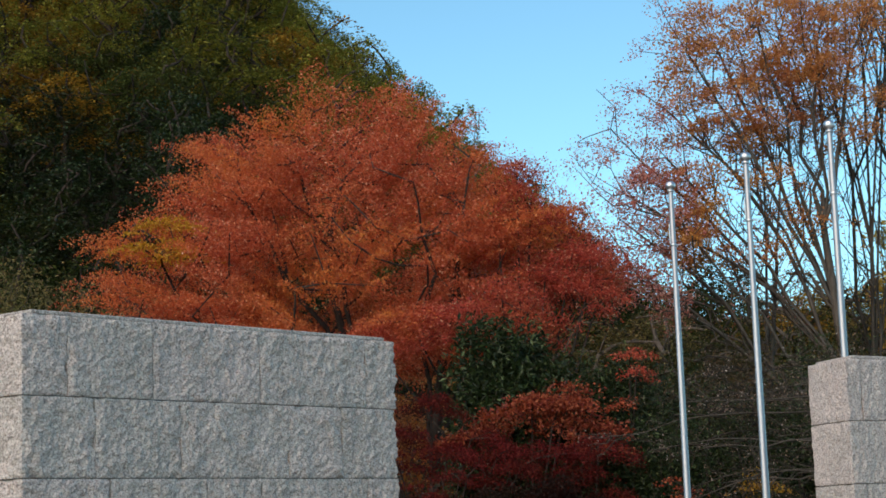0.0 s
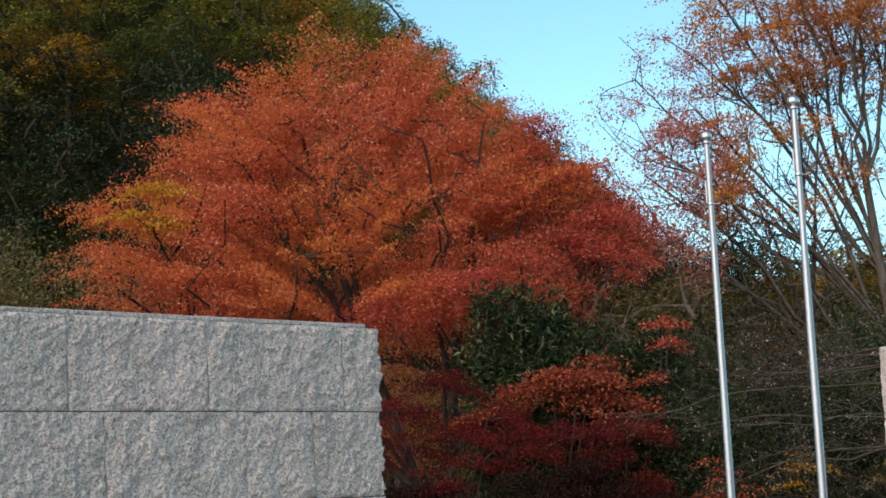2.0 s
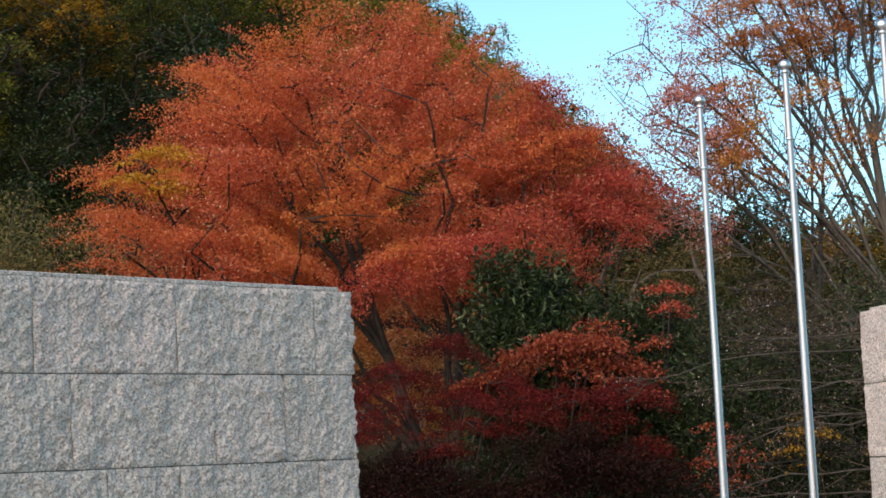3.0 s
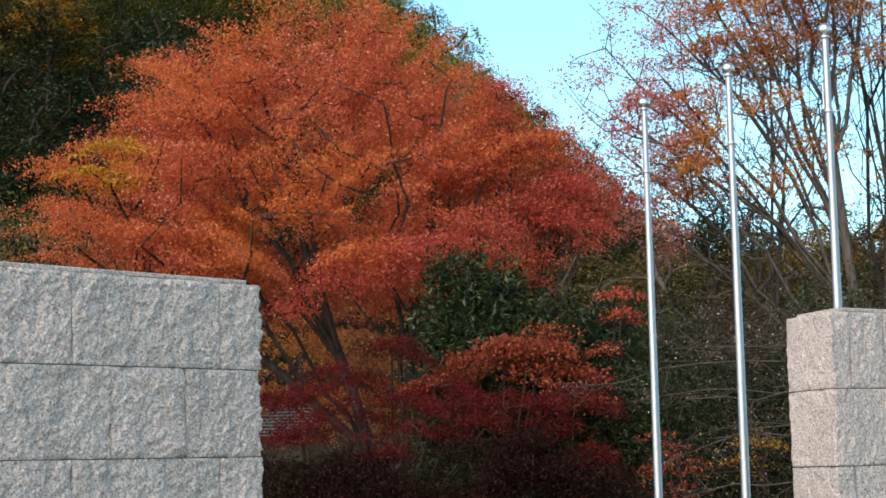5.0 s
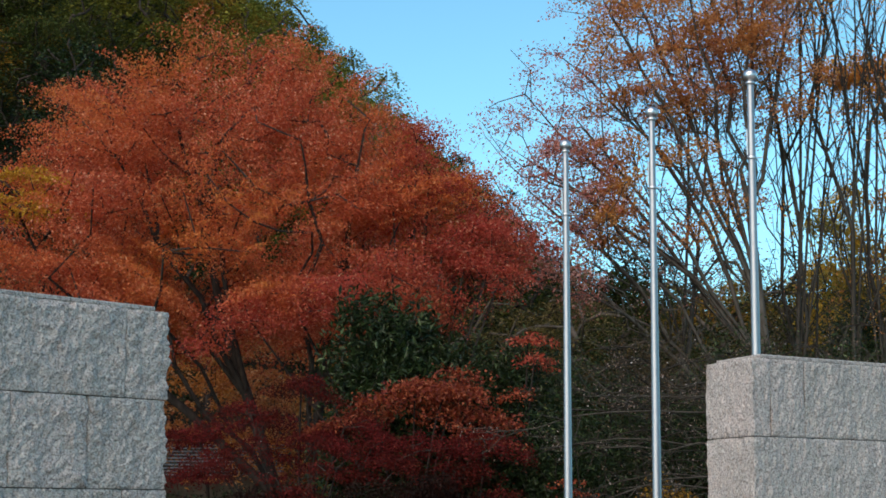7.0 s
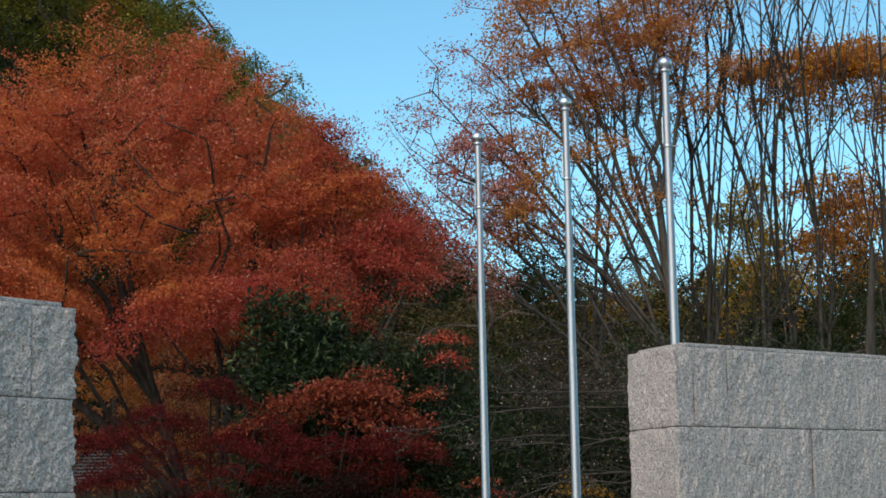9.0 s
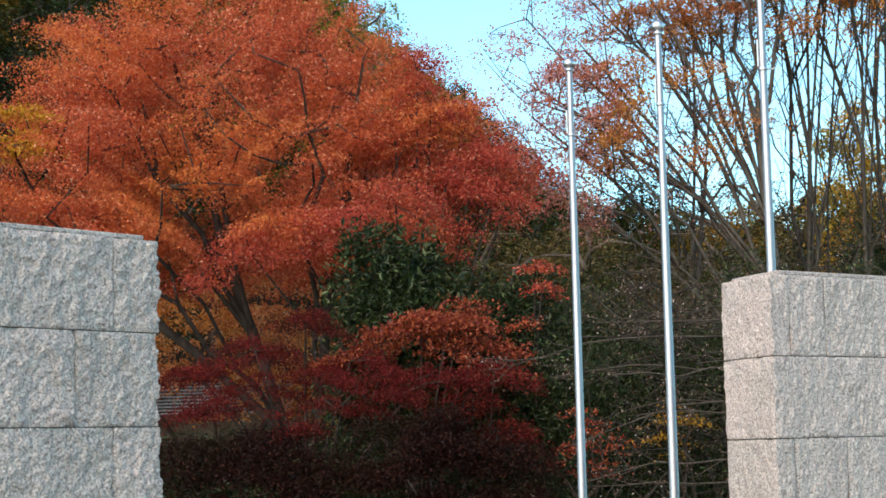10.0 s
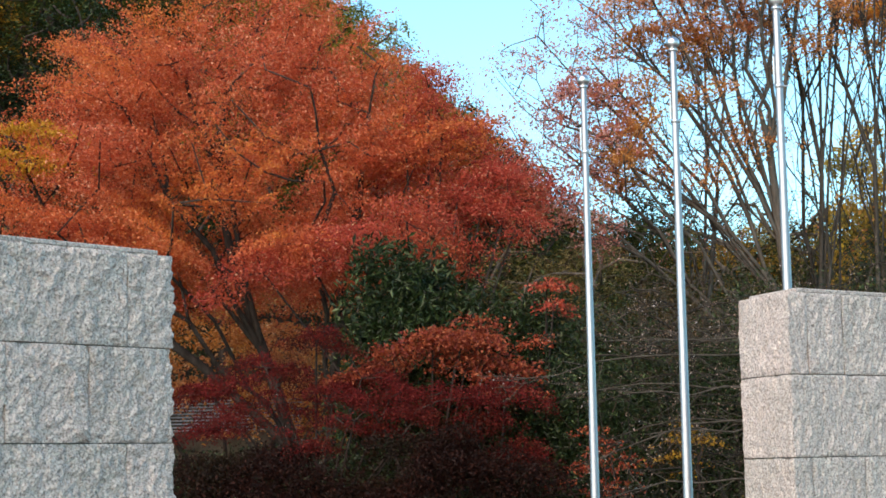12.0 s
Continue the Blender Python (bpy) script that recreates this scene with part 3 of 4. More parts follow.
bush(pose(0.85, 25.2, 0), "dark green evergreen bush with drooping glossy leaves", (1.1, 0.8, 1.7), 150, EVERGREEN, 41, 4.92, 0.125, 150, 0.36, lobes=0.22)
tiered_maple("maple_sapling", pose(2.75, 24.9, 0), "thin young maple with small scarlet sprays", [(0.1, 0, 4.45, 0.2, 0.2, 3), (0.2, 0, 4.05, 0.3, 0.2, 4), (-0.1, 0, 3.6, 0.2, 0.2, 2)], DEEP_RED, 139, 0.05, 90, 0.22, 2.2, most=0.03)
bush(pose(2.5, 25.6, 0), "dark green evergreen bush beside the bare thicket", (0.85, 0.8, 2.1), 120, EVERGREEN, 43, 4.3)

# ---- thicket of bare shrubs ----
def bare_shrub(m, seed, height, spread, laterals, label, twigs=7, buds=26, bark=TWIG, thick=1.0):
    """A few upright stems and long, nearly level side branches with fine twigs."""
    rng = np.random.default_rng(seed)
    root = thing("bare_shrub", m, label, "shrub", "thicket")
    t, ends, trunks = Tubes(), [], []
    for k in range(3):
        lean = rng.normal(size=2) * 0.22 * height
        line = [np.array((lean[0] * s + rng.normal() * 0.03, lean[1] * s + rng.normal() * 0.03, height * s)) for s in np.linspace(0, 1, 7)]
        t.add(line, [thick * 0.012 * (1 - 0.75 * s) for s in np.linspace(0, 1, 7)], 5)
        trunks.append(line)
    for k in range(laterals):
        line = trunks[k % 3]
        i = rng.integers(1, 6)
        base = line[i] + (line[i + 1] - line[i]) * rng.uniform()
        a, out = rng.uniform(0, 2 * math.pi), spread * rng.uniform(0.6, 1.5)
        d = np.array((math.cos(a), math.sin(a), 0))
        rise, sag = rng.uniform(0.0, 0.3) * out, rng.uniform(0.0, 0.35) * out
        steps = np.linspace(0, 1, 8)
        pts = [base + d * out * s + np.array((0, 0, rise * s * (2 - s) - sag * s * s)) + rng.normal(size=3) * 0.03 * s for s in steps]
        r0 = thick * rng.uniform(0.009, 0.016)
        t.add(pts, [r0 * (1 - 0.75 * s) for s in steps], 4)
        for j in range(twigs):
            p = pts[rng.integers(2, 8)]
            e = rng.normal(size=3) * (1, 1, 0.5) + d * 0.9 + np.array((0, 0, 0.25))
            q = p + e / np.linalg.norm(e) * rng.uniform(0.25, 0.8)
            t.add([p, (p + q) / 2 + rng.normal(size=3) * 0.05, q], [thick * 0.006, thick * 0.0045, thick * 0.002], 3)
            ends += [p + (q - p) * u + rng.normal(size=3) * 0.03 for u in rng.uniform(0.3, 1, buds // twigs + 1)]
    mesh_object("branch_tangle", t.v, t.f, bark, root)
    v, f = leaves(rng, np.array(ends), 0.030, flat=0.2)
    mesh_object("foliage", v.tolist(), f.tolist(), BUDS, root, "few pale withered leaves")
    return root


def reaching_tree(m):
    """A nearly bare tree whose long limbs reach sideways, almost level, with short upturned twigs."""
    rng = np.random.default_rng(58)
    root = thing("tree", m, "bare grey tree with long level limbs reaching over the thicket", "tree", "")
    t, ends = Tubes(), []
    t.add([(0, 0, 0), (0.05, 0, 1.6), (-0.05, 0, 3.2), (0.1, 0, 5.2)], [0.14, 0.12, 0.09, 0.03], 10)
    for k in range(14):
        z0 = 0.9 + 0.22 * k + rng.uniform(-0.1, 0.1)
        reach, side = rng.uniform(3.4, 6.3), rng.uniform(-0.9, 0.9)
        rise = rng.uniform(-0.25, 0.9) if k < 10 else rng.uniform(-0.6, 0.4)
        steps = np.linspace(0, 1, 12)
        w = np.cumsum(rng.normal(size=(12, 3)) * 0.06, axis=0)
        pts = [np.array((-reach * s, side * s, z0 + rise * math.sin(2.4 * s) - 0.25 * s * s)) + w[i] * min(1, 3 * s) for i, s in enumerate(steps)]
        r0 = rng.uniform(0.017, 0.028)
        t.add(pts, [r0 * (1 - 0.8 * s) + 0.002 for s in steps], 5)
        for j in range(13):
            i = int(rng.integers(3, 11))
            p = pts[i] + (pts[i + 1] - pts[i]) * rng.uniform()
            d = np.array((-rng.uniform(0.3, 1.0), rng.normal() * 0.5, rng.normal() * 0.55 + 0.1))
            q = p + d * rng.uniform(0.3, 0.9)
            mid = (p + q) / 2 + rng.normal(size=3) * 0.06
            t.add([p, mid, q], [0.007, 0.005, 0.002], 4)
            ends += [p + (q - p) * u + rng.normal(size=3) * 0.05 for u in rng.uniform(0.3, 1.1, 8)]
    mesh_object("trunk", t.v, t.f, BARK_BRANCH, root, smooth=True)
    v, f = leaves(rng, np.array(ends), 0.032, flat=0.2)
    mesh_object("foliage", v.tolist(), f.tolist(), BUDS, root, "few pale withered leaves")
    return root


reaching_tree(pose(8.6, 21.8, 0))
low_shrubs = ((3.3, 22.9, 2.1), (4.6, 23.3, 2.3), (5.9, 23.0, 2.2))
SHRUB_LABEL = "tangled bare shrub with thin twigs and pale withered leaves"
shrubs = [bare_shrub(pose(3.7, 23.2, 0), 51, 3.5, 1.3, 15, SHRUB_LABEL, 6, 34), bare_shrub(pose(5.4, 23.6, 0), 52, 4.2, 1.5, 18, SHRUB_LABEL, 6, 34), bare_shrub(pose(7.2, 23.8, 0), 53, 4.4, 1.5, 18, SHRUB_LABEL, 6, 34)]
rng = np.random.default_rng(5)
for k, (x, y) in enumerate(((4.6, 24.3), (6.3, 24.5), (8.6, 24.2), (10.0, 24.6), (11.5, 24.4), (4.9, 22.5), (8.0, 22.8))):
    copy_thing(shrubs[k % 3], pose(x, y, 0, 0, 0, rng.uniform(0, 360)) @ Matrix.Scale(rng.uniform(0.88, 1.08), 4))
for k, (x, y, h) in enumerate(((3.4, 24.6, 3.3), (4.5, 25.0, 3.7), (5.6, 24.9, 3.9), (6.7, 25.2, 4.1), (7.9, 25.0, 4.1), (9.1, 25.3, 4.2), (10.3, 25.1, 4.2), (11.6, 25.3, 4.2),
                               (3.9, 28.2, 4.6), (5.4, 28.8, 4.9), (7.0, 28.4, 5.0), (8.6, 28.9, 5.0), (10.2, 28.5, 5.0), (11.9, 28.8, 5.1), (13.6, 28.6, 5.2))):
    bush(pose(x, y, 0), "dull dark green bush among the bare thicket" if y < 27 else "dull green evergreen bush behind the bare thicket", (1.0, 0.8, h * 0.52) if y < 27 else (1.25, 1.0, 2.5),
         90 if y < 27 else 75, (EVERGREEN, DRAB, EVERGREEN, FOREST)[k % 4] if y > 27 else EVERGREEN, 61 + 2 * k, h, 0.075, 130, 0.5, "backing bushes")

for k, (x, y, h) in enumerate(low_shrubs):
    low_maple("autumn_shrub", pose(x, y, 0), "small shaded shrub with rust and olive leaves in the thicket", (0.5, 0.4, 0.7), 12, (SCARLET, AMBER, BROWN)[k], 301 + 2 * k, h, 0.05, 60, 0.3)

# ---- half-bare trees ----
def sparse_tree(m, label, height, spread, tips_count, leaf, per, seed, bark=BARK, low=0.35, most=0.11, size=0.1, lean=0.0, keep=1.0, group="half-bare trees", spr=0.55, tip_r=0.007, up=0.7, forks=(), power=0.40):
    """A tree with an open crown: its trunk, forks that leave it at a height towards a place, and fine upward branches."""
    rng = np.random.default_rng(seed)
    w = lambda k: rng.normal() * 0.005 * height
    trunk = [np.array(p, float) for p in ((0, 0, 0), (lean * 0.2 + w(0), w(0), height * 0.22), (lean * 0.45 + w(0), w(0), height * 0.45), (lean * 0.75 + w(0), w(0), height * 0.7), (lean, 0, height * 0.93))]
    stems = [trunk]
    for i, end in forks:
        a, b = trunk[i], np.array(end, float)
        stems.append([a, a + (b - a) * 0.33 + np.array((0, 0, 0.1 * height * 0.3)), a + (b - a) * 0.68 + np.array((0, 0, 0.1 * height * 0.25)), b])
    tips = []
    while len(tips) < tips_count:
        s = low + (1 - low) * rng.uniform() ** 0.8
        wide = spread * (0.3 + 0.7 * math.sin(math.pi * min(1, (s - low) / (1 - low) * 0.85 + 0.15)))
        a, r = rng.uniform(0, 2 * math.pi), wide * math.sqrt(rng.uniform(0.01, 1))
        tips.append(np.array((lean * s + r * math.cos(a), r * math.sin(a), s * height + 0.3 * r)))
    return plant("tree", m, label, "tree", group, stems, tips, tip_r, bark, leaf, spr, per, size, seed + 1, power=power, flat=0.2, thick=0.5, droop=0.5, bend=0.03, most=most, keep=keep, balance=1.4, sides=4, up=up)


HALF = "half-bare tree with fine branches and thinning orange leaves"
BARE = "slender nearly bare tree with upright grey branches"
def fan_tree():
    """The orange tree: long limbs arch out from one leaning trunk; its leaves hang on in level clumps and thin out to single ones."""
    rng = np.random.default_rng(71)
    base = np.array((8.0, 31.4, 0))
    stems = [[(0, 0, 0), (-0.1, 0, 2.4), (-0.2, 0, 4.2), (-0.35, 0, 5.6), (-0.5, 0, 7.4)]]
    tips, leafy, far = [], [], []
    off = Vector((3.1, 7.7, 1.3))
    for i0, x1, y1, z1 in ((1, 3.0, -0.4, 6.9), (1, 3.3, 0.6, 7.9), (2, 2.7, -0.6, 8.6), (2, 3.3, 0.8, 9.7), (2, 4.1, -0.8, 9.0), (3, 3.9, 0.4, 10.7), (3, 4.5, -1.0, 11.4), (3, 5.2, 0.3, 12.1),
                           (3, 6.1, -0.6, 12.5), (4, 6.9, 1.0, 12.8), (4, 7.9, 0.4, 12.9), (2, 5.1, 1.0, 10.2), (3, 6.2, 0.9, 11.0), (1, 4.6, -0.9, 7.4), (4, 8.6, -0.4, 12.2), (2, 4.2, 0.9, 8.2), (4, 7.2, -0.8, 11.6)):
        x0, _, z0 = stems[0][i0]
        end = np.array((x1 - base[0], y1, z1))
        a = np.array((x0, 0, z0))
        line = [a + (end - a) * s + np.array((0, 0, 0.16 * abs(end[0] - x0) * 4 * s * (1 - s) * 0.5)) + rng.normal(size=3) * 0.08 for s in (0.14, 0.28, 0.42, 0.56, 0.7, 0.85, 1.0)]
        stems.append([tuple(a)] + line)
        for k in range(72):
            s = 0.2 + 0.8 * rng.uniform() ** 0.75
            i = min(5, int(s * 6))
            p = line[i] + (line[i + 1] - line[i]) * (s * 6 - i) + rng.normal(size=3) * (0.5, 0.7, 0.36)
            tips.append(p)
            clump = noise.noise(Vector((p[0] * 0.7, p[1] * 0.5, p[2] * 1.3)) + off)
            left = p[0] + base[0] < 4.8 - 0.6 * rng.uniform()
            if left and rng.uniform() < 0.95:
                far.append(p)
            elif not left and (clump > 0.0 or p[2] > 9.6 and clump > -0.22) and p[2] > 6.6 and rng.uniform() < 0.9:
                leafy.append(p)
    root = plant("tree", pose(*base), HALF, "tree", "half-bare trees", stems, tips, 0.0062, BARK, RUST, 0.38, 110, 0.062, 72, power=0.42, flat=0.25, thick=0.22, droop=0.3,
                 bend=0.10, most=0.10, balance=0.5, sides=4, up=0.1, leafy=leafy)
    places = [spray(rng, p, p, 0.3, 66, 0.3, 0.5) for p in far]
    v, f = leaves(rng, np.concatenate(places), 0.055, flat=0.2)
    mesh_object("outer_leaves", v.tolist(), f.tolist(), ROSE, root, "rose-brown leaves at the ends of the limbs")
    return root


fan_tree()
sparse_tree(pose(6.4, 33.6, 0), HALF, 11.0, 1.8, 240, ROSE, 26, 73, low=0.5, size=0.055, lean=0.3, spr=0.28, tip_r=0.006, up=0.6, most=0.085, keep=0.7,
            forks=((1, (0.7, 0.2, 9.0)), (2, (-1.5, 0.2, 9.2))))
for k, (x, y, h, sp, r) in enumerate(((8.45, 32.0, 15.5, 1.5, 0.10), (8.95, 32.8, 14.0, 1.2, 0.05), (9.45, 32.2, 15.8, 1.4, 0.075),
                                      (10.2, 32.4, 15.0, 1.6, 0.055), (11.0, 32.6, 15.5, 1.7, 0.075), (12.2, 32.8, 15.0, 1.6, 0.065))):
    sparse_tree(pose(x, y, 0), BARE, h, sp, 200, RUST, 12, 75 + 2 * k, BARK_BRANCH, low=0.3, most=r * 0.95, keep=0.3, size=0.055, spr=0.25, tip_r=0.0052, power=0.42, up=0.75, lean=(0.25, -0.2, 0.35, 0.0, -0.3)[k % 5],
                forks=((1, ((0.9, -0.8)[k % 2], 0.2, h * 0.8)), (2, (0.7 * sp, -0.3, h * 0.92)), (2, (-0.8 * sp, 0.1, h * 0.86))))
tiered_maple("larch_tree", pose(11.3, 40, 0), "conifer with golden amber needles in level tiers",
             [(-0.1, 0, 9.2, 0.3, 0.3, 5), (-0.3, 0, 8.5, 0.6, 0.5, 8), (0.4, 0, 8.0, 0.7, 0.5, 9), (-0.4, 0, 7.4, 0.8, 0.6, 10), (0.5, 0, 6.9, 0.9, 0.6, 11), (0, 0, 6.2, 1.1, 0.7, 14)], LARCH, 183, 0.085, 200, 0.55, 3.0, most=0.09, bark=BARK, thick=0.25, jitter=0.15)
tiered_maple("tree", pose(13.9, 41, 0), "tall tree with orange and gold leaves in broad layers",
             [(-2.0, 0, 12.3, 0.8, 0.8, 12), (-0.6, 0, 12.6, 1.0, 0.8, 16), (0.8, 0, 12.7, 1.1, 0.8, 16), (2.0, 0, 12.1, 1.0, 0.8, 12), (-1.2, 0, 11.6, 0.9, 0.7, 9), (1.0, 0, 11.3, 1.0, 0.7, 12),
              (-0.4, 0, 9.4, 0.9, 0.7, 10), (0.5, 0, 8.8, 1.0, 0.8, 14), (-0.5, 0, 8.1, 0.9, 0.7, 12), (0.4, 0, 7.3, 1.0, 0.8, 14)], AMBER_ORANGE, 185, 0.09, 300, 0.62, 5.0, most=0.12, bark=BARK, thick=0.25, jitter=0.25)
sparse_tree(pose(0.35, 36.5, 0), "thin leafless tree with pale grey twigs behind the maple", 11.3, 0.75, 150, ROSE, 5, 187, BARK_PALE, low=0.6, most=0.05, keep=0.3, size=0.05, spr=0.2, tip_r=0.0045, up=0.9,
            forks=((2, (0.5, 0, 10.3)), (2, (-0.4, 0, 10.8))))

# ---- wood on the hill ----
def forest_tree(m, label, leaf, seed, height=8.0, wide=2.6, bark=BARK_DARK, count=42, per=220, size=0.14):
    rng = np.random.default_rng(seed)
    rz = height * 0.36
    tips = dome_points(rng, count, (0, 0, height - rz), (wide, wide, rz), -0.55, 0.6, 0.32)
    stems = [[(0, 0, -0.6), (0.1, 0, height * 0.3), (0, 0.05, height * 0.62)]]
    return plant("forest_tree", m, label, "tree", "hillside wood", stems, tips, 0.03, bark, leaf, 1.0, per, size, seed + 1, flat=0.72, thick=0.13, droop=1.0, sides=4)


protos = [forest_tree(pose(-14, 52, hill_height(-14, 52)), "dark green broadleaf tree on the wooded hillside", FOREST, 91),
          forest_tree(pose(-9, 55, hill_height(-9, 55)), "deep green evergreen tree on the wooded hillside", EVERGREEN, 93, 9.0, 2.4),
          forest_tree(pose(-19, 57, hill_height(-19, 57)), "olive and yellow tree on the wooded hillside", OLIVE, 95, 7.5, 2.8),
          forest_tree(pose(14, 64, hill_height(14, 64)), "amber brown autumn tree on the wooded hillside", AMBER, 97, 7.5, 2.6)]
rng = np.random.default_rng(17)
spots = []
for row in range(23):
    y = 46 + row * 4.2
    x = -0.25 * y - 4
    while x < 0.30 * y + 8:
        px, py = x + rng.uniform(-1.2, 1.2), y + rng.uniform(-1.5, 1.5)
        h = hill_height(px, py)
        if px / (py + 5) < 0.1 and h > 0.2 and py < 125 or 0.1 <= px / (py + 5) and 60 < py < 78:
            spots.append((px, py, h))
        x += rng.uniform(3.4, 4.8) if x < 0.1 * y else rng.uniform(2.4, 3.4)
near = [forest_tree(pose(6.0, 50, 0), "olive brown tree behind the bare trees", BROWN, 191, 8.2, 2.2, BARK, 46, 240, 0.09),
        forest_tree(pose(8.2, 51, 0), "dull green tree behind the bare trees", FOREST, 193, 7.6, 2.2, BARK, 46, 240, 0.09)]
for k, x in enumerate(np.arange(10.2, 18, 1.9)):
    copy_thing(near[k % 2], pose(x + rng.uniform(-0.5, 0.5), 50 + rng.uniform(-1.5, 1.5), 0, 0, 0, rng.uniform(0, 360)) @ Matrix.Scale(1.14, 4))
for x, y in ((3.4, 45.5), (5.2, 44.8), (7.0, 45.6), (8.7, 45.0), (4.3, 49.5)):
    copy_thing(near[0 if x < 6 else 1], pose(x, y, 0, 0, 0, rng.uniform(0, 360)) @ Matrix.Scale(0.92, 4))
for px, py, h in spots:
    u, rise, side = rng.uniform(), (h + 6) / (py + 5), px / (py + 5)
    if side > 0.08:
        k = 3 if u < 0.4 else (0 if u < 0.7 else (2 if u < 0.9 else 1))
    elif side < -0.11 and rise < 0.27:
        k = 1 if u < 0.6 else (0 if u < 0.95 else 2)
    elif rise > 0.195:
        k = 2 if u < 0.56 else (3 if u < 0.76 else (0 if u < 0.93 else 1))
    else:
        k = 1 if u < 0.45 else (0 if u < 0.85 else 2)
    copy_thing(protos[k], pose(px, py, h - 0.3, 0, 0, rng.uniform(0, 360)) @ Matrix.Diagonal((*([rng.uniform(0.8, 1.2)] * 2), rng.uniform(0.8, 1.2), 1)))

# lower trees between the maple and the hill
low_maple("orange_maple", pose(-3.2, 36, 0), "maple with golden orange leaves behind the large red one", (3.6, 1.8, 2.6), 110, RUST, 111, 5.9, 0.085, 200, 0.75)
for k, (x, y, h) in enumerate(((-0.6, 33.6, 2.6), (1.0, 33.4, 2.8), (-9.5, 33, 3.4), (-7.2, 34, 3.2), (-5.0, 38.5, 3.4), (-2.6, 39, 3.6), (-0.2, 38.5, 3.8), (2.2, 38, 4.2), (4.4, 37, 4.6), (-3.6, 27.2, 1.7), (-1.6, 27.6, 1.9), (0.6, 28.2, 2.4), (2.2, 29.0, 2.9))):
    bush(pose(x, y, 0), "dark green evergreen bush in the shade under the trees", (1.5, 1.0, h * 0.55), 60, EVERGREEN, 121 + 2 * k, h, 0.10, 130, 0.6, "undergrowth")
low_maple("yellow_maple", pose(-5.75, 28.3, 0), "slender maple with bright yellow leaves beside the red one", (0.75, 0.6, 0.9), 13, YELLOW, 101, 7.8, 0.06, 200, 0.42)
for k, (x, y, h) in enumerate(((11.0, 36.6, 6.2), (12.7, 36.2, 6.8))):
    bush(pose(x, y, 0), "dark green evergreen bush behind the bare trunks", (1.3, 1.0, 2.0), 90, (EVERGREEN, FOREST)[k], 221 + 2 * k, h, 0.10, 150, 0.6, "undergrowth")
bush(pose(-10.2, 37, 0), "brown withered bushy tree at the hill's foot", (2.4, 1.8, 3.6), 100, BROWN, 103, 8.2, 0.10, 170, 0.75)
bush(pose(-8.0, 40, 0), "dull olive bushy tree at the hill's foot", (2.4, 1.8, 3.0), 90, BROWN, 105, 7.0, 0.10, 150, 0.75)

# ---- hut roof, sign and label among the plants ----
def hut():
    root = thing("garden_hut", pose(-3.2, 34.9, 0), "small timber garden hut with a grey tiled roof behind the maple", "hut")
    for x in (-1.25, 1.25):
        for y in (-0.2, 1.5):
            bm = bmesh.new()
            box(bm, x - 0.05, y - 0.05, 0, x + 0.05, y + 0.05, 2.5)
            part("post", bm, TIMBER, root)
    bm = bmesh.new()
    box(bm, -1.3, 1.5, 0.1, 1.3, 1.56, 2.45)
    part("back_wall", bm, TIMBER, root)
    roof = None
    for k in range(10):
        bm = bmesh.new()
        box(bm, -1.7, -0.03, -0.012, 1.7, 0.03, 0.012)
        bmesh.ops.bevel(bm, geom=bm.edges[:], offset=0.004, segments=1, affect="EDGES")
        row = part("roof_course", bm, ROOF, root, "grey roof tiles in one course")
        row.matrix_basis = pose(0, -0.45 + 0.12 * k, 2.42 + 0.07 * k, 14)
    return root


hut()


def garden_wall():
    root = thing("garden_wall", pose(3.98, 24.75, 0), "low dark garden wall with a pale coping in the thicket", "wall")
    bm = bmesh.new()
    box(bm, -0.36, -0.1, 0, 0.36, 0.1, 1.22)
    bmesh.ops.bevel(bm, geom=bm.edges[:], offset=0.01, segments=1, affect="EDGES")
    part("body", bm, SOIL, root)
    for x in (-0.185, 0.185):
        bm = bmesh.new()
        box(bm, x - 0.18, -0.12, 1.22, x + 0.18, 0.12, 1.285)
        bmesh.ops.bevel(bm, geom=bm.edges[:], offset=0.012, segments=2, affect="EDGES")
        part("coping_stone", bm, WHITE, root, "pale weathered coping stone")
    return root


garden_wall()
bare_shrub(pose(-0.85, 23.55, 0), 57, 2.95, 0.35, 12, "small leafless grey shrub among the crimson maples", 6, 6, TWIG, 0.35)

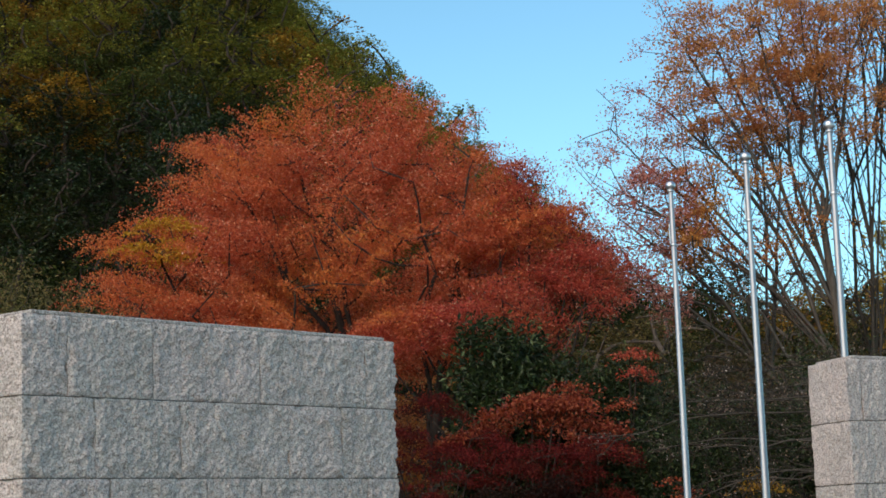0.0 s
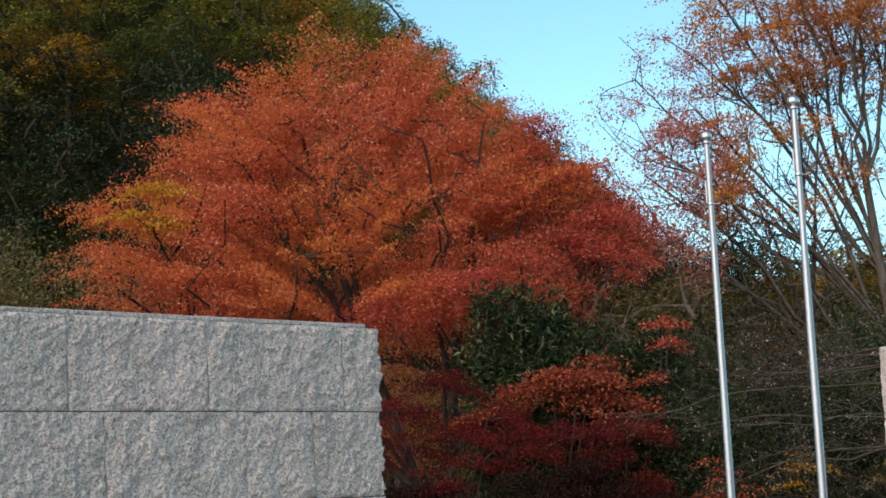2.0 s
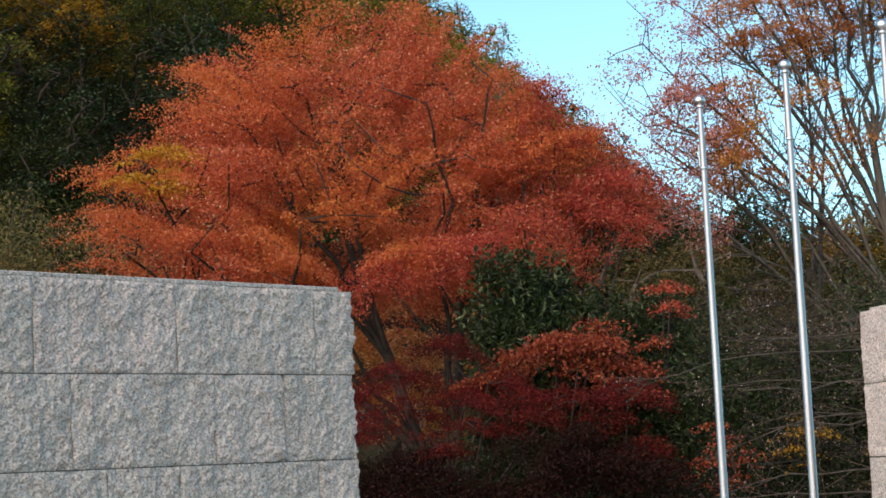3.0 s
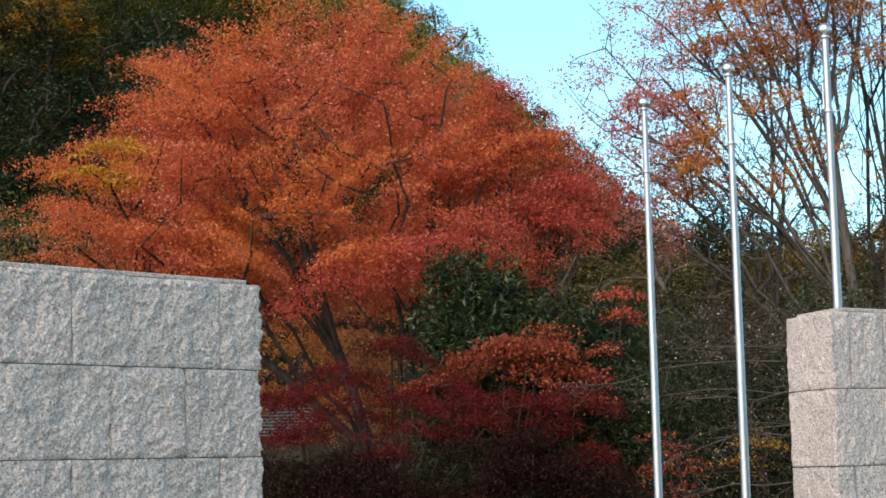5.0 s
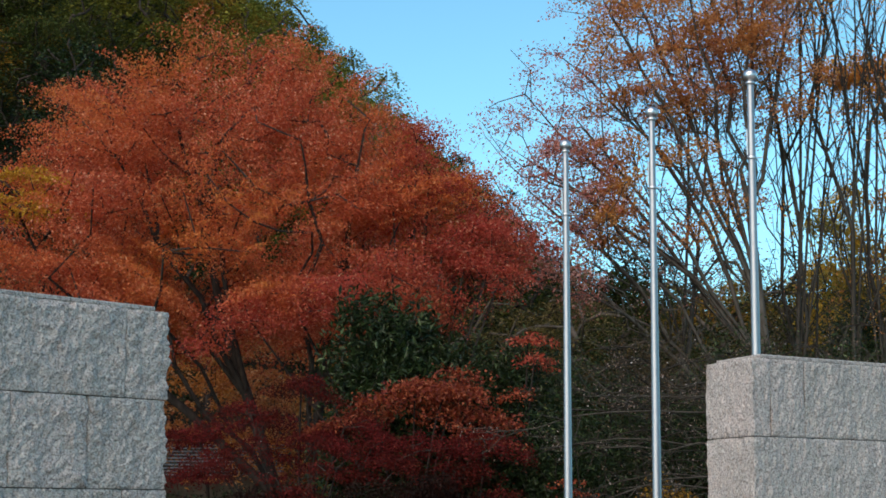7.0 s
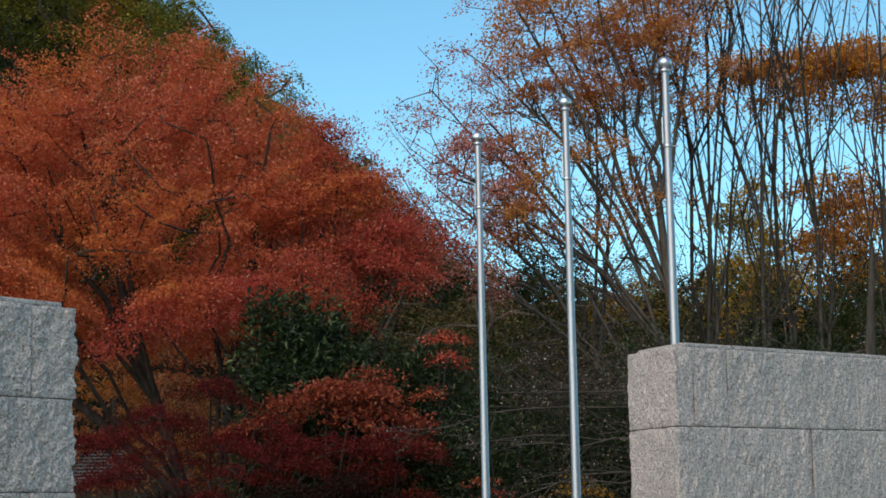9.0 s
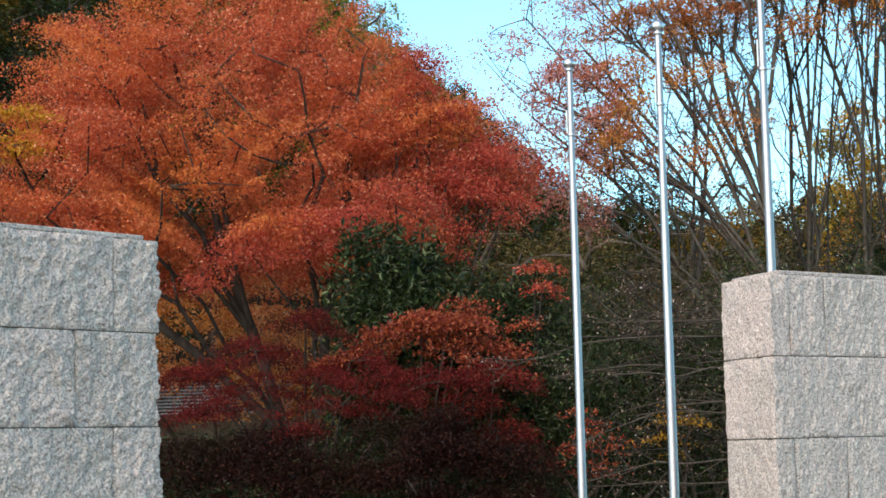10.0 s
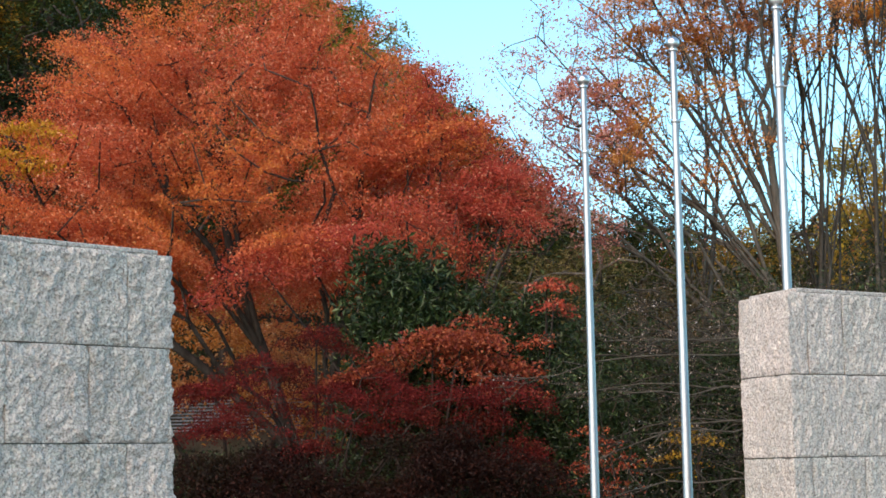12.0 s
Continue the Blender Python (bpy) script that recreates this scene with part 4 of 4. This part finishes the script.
# ---- granite walls ----
def block_mesh(name, length, height, depth, seed, ends=(False, False), step=0.013, rough=0.014, tooled=0.0):
    """A quarry-faced block: its front, and an end that shows, are broken; the joints are cut back."""
    rng = np.random.default_rng(seed)
    off = rng.uniform(0, 90, 3)
    nx, nz, ny = max(4, round(length / step)), max(4, round(height / step)), max(4, round(depth / step))
    verts, faces = [], []

    def relief(p, edge, k):
        q = Vector((p[0] + off[0], p[1] + off[1], p[2] + off[2]))
        if tooled:
            q = Vector((q.x * (1 + tooled), q.y * (1 + 0.5 * tooled), q.z * (1 - 0.45 * tooled)))
        big = noise.fractal(q * 6.0, 1.0, 2.0, 4)
        fine = noise.fractal(q * 26.0, 0.8, 2.0, 3)
        chop = abs(noise.noise(Vector((q.x * 9, q.y * 9, q.z * 14))))
        pit = max(0.0, noise.noise(q * 5.5) - 0.28) * 1.6
        chip = max(0.0, noise.noise(q * 8.0 + Vector((31, 7, 3))) - 0.12) * max(0.0, 1 - edge / 0.04)
        return k * (min(1.0, 0.45 + edge / 0.05) * (1.0 * big + 0.55 * fine - 0.8 * chop - pit + 0.4) - 2.6 * chip)

    def sheet(grid):
        at = len(verts)
        rows, cols = len(grid), len(grid[0])
        for r in grid:
            verts.extend(r)
        for j in range(rows - 1):
            for i in range(cols - 1):
                a = at + j * cols + i
                faces.append((a, a + 1, a + 1 + cols, a + cols))

    def rim(u, w):
        return 0.003 * max(0.0, 1 - u / 0.012) + 0.004 * max(0.0, 1 - w / 0.012)

    front = []
    for j in range(nz + 1):
        z = height * j / nz
        line = []
        for i in range(nx + 1):
            x = length * i / nx
            e = min(x if not ends[0] else 9, length - x if not ends[1] else 9, z, height - z)
            y = -relief((x, 0, z), e, rough) + rim(min(x, length - x), min(z, height - z))
            xx = x
            if ends[0] and i == 0 or ends[1] and i == nx:
                xx += (-1 if i == 0 else 1) * relief((x, 0.0, z), min(z, height - z), rough * 0.9)
            line.append((xx, y, z))
        front.append(line)
    sheet(front)
    for side, x in ((0, 0.0), (1, length)):
        if ends[side]:
            sgn = -1 if side == 0 else 1
            grid = []
            for j in range(nz + 1):
                z = height * j / nz
                line = []
                for i in range(ny + 1):
                    y = depth * i / ny
                    xx = x + sgn * (relief((x, y, z), min(z, height - z), rough * 0.9) - rim(9, min(z, height - z)))
                    line.append((xx, y, z) if i else front[j][0 if side == 0 else nx])
                grid.append(line if side else line[::-1])
            sheet(grid)
        else:
            sheet([[front[j][0 if side == 0 else nx] for j in range(nz + 1)], [(x, depth, height * j / nz) for j in range(nz + 1)]][::1 if side == 0 else -1])
    sheet([front[nz], [(length * i / nx, depth, height) for i in range(nx + 1)]])
    sheet([[(length * i / nx, depth, 0) for i in range(nx + 1)], front[0]])
    sheet([[(length, depth, 0), (0, depth, 0)], [(length, depth, height), (0, depth, height)]])
    me = bpy.data.meshes.new(name)
    me.from_pydata(verts, [], faces)
    me.materials.append(GRANITE)
    return me


def granite_wall(name, m, label, length, depth, top, course, joints, shown, seed, tooled=0.0, skew=0.0):
    """A wall of coursed blocks. joints: where the upright joints stand, course by course from the top; shown: which ends are broken faces; skew: how far its long side turns out of square, in degrees."""
    c, d = math.cos(radians(skew)), math.sin(radians(skew))
    turn = Matrix(((c, 0, 0, 0), (d, 1, 0, 0), (0, 0, 1, 0), (0, 0, 0, 1)))
    wall = tagged(new(name), label, "wall", kind="structure")
    wall.matrix_basis = m
    gap = 0.006
    n = math.ceil(top / course)
    bm = bmesh.new()
    box(bm, 0.03, 0.06, -0.3, length - 0.03, depth - 0.03, top - 0.03)
    bm.transform(turn)
    part("core", bm, JOINT, wall)
    for k in range(n):
        z1 = top - k * course
        cuts = [0.0, *joints[k % len(joints)], length]
        for i, (a, b) in enumerate(zip(cuts, cuts[1:])):
            first, last = i == 0, i == len(cuts) - 2
            me = block_mesh("granite_block", b - a - gap, course - gap, depth, seed + 31 * k + i, (first and shown[0], last and shown[1]), 0.013 if k < 4 else 0.05, 0.011 if tooled else 0.019, tooled)
            me.transform(turn)
            ob = new("granite_block", me)
            ob.parent = wall
            ob.location = turn @ Vector((a + gap / 2, 0, z1 - course + gap / 2))
    bm = bmesh.new()
    box(bm, 0.09, 0.02, top - 0.002, length - 0.09, depth - 0.02, top + 0.026)
    bmesh.ops.bevel(bm, geom=bm.edges[:], offset=0.006, segments=1, affect="EDGES")
    bm.transform(turn)
    part("cap_slab", bm, GRANITE, wall, "thin sawn granite cap")
    return wall


# from the near end of the first wall to its free end, and the second from its free corner
W1, L1 = Vector((-0.639, -0.769)), 3.47
granite_wall("wall_1", pose(-0.45 + W1.x * L1, 6.70 + W1.y * L1, 0, 0, 0, math.degrees(math.atan2(-W1.y, -W1.x))),
             "free-standing wall of rough quarry-faced grey granite blocks", L1, 0.65, 2.778, 0.518,
             [(0.36, 1.07, 2.05, 3.14), (0.58, 1.31, 2.32, 2.87), (0.7, 1.54, 2.05, 3.13)], (True, True), 700)
granite_wall("wall_2", pose(3.19, 7.86, 0, 0, 0, 18.0), "free-standing wall of quarry-faced pale granite blocks with a broad end", 5.2, 0.66, 2.62, 0.512,
             [(0.17, 0.50, 1.9, 2.8, 3.7), (1.35, 2.3, 3.2, 4.1), (0.17, 0.66, 1.7, 2.8, 3.9)], (True, True), 900, 0.45, 19.0)
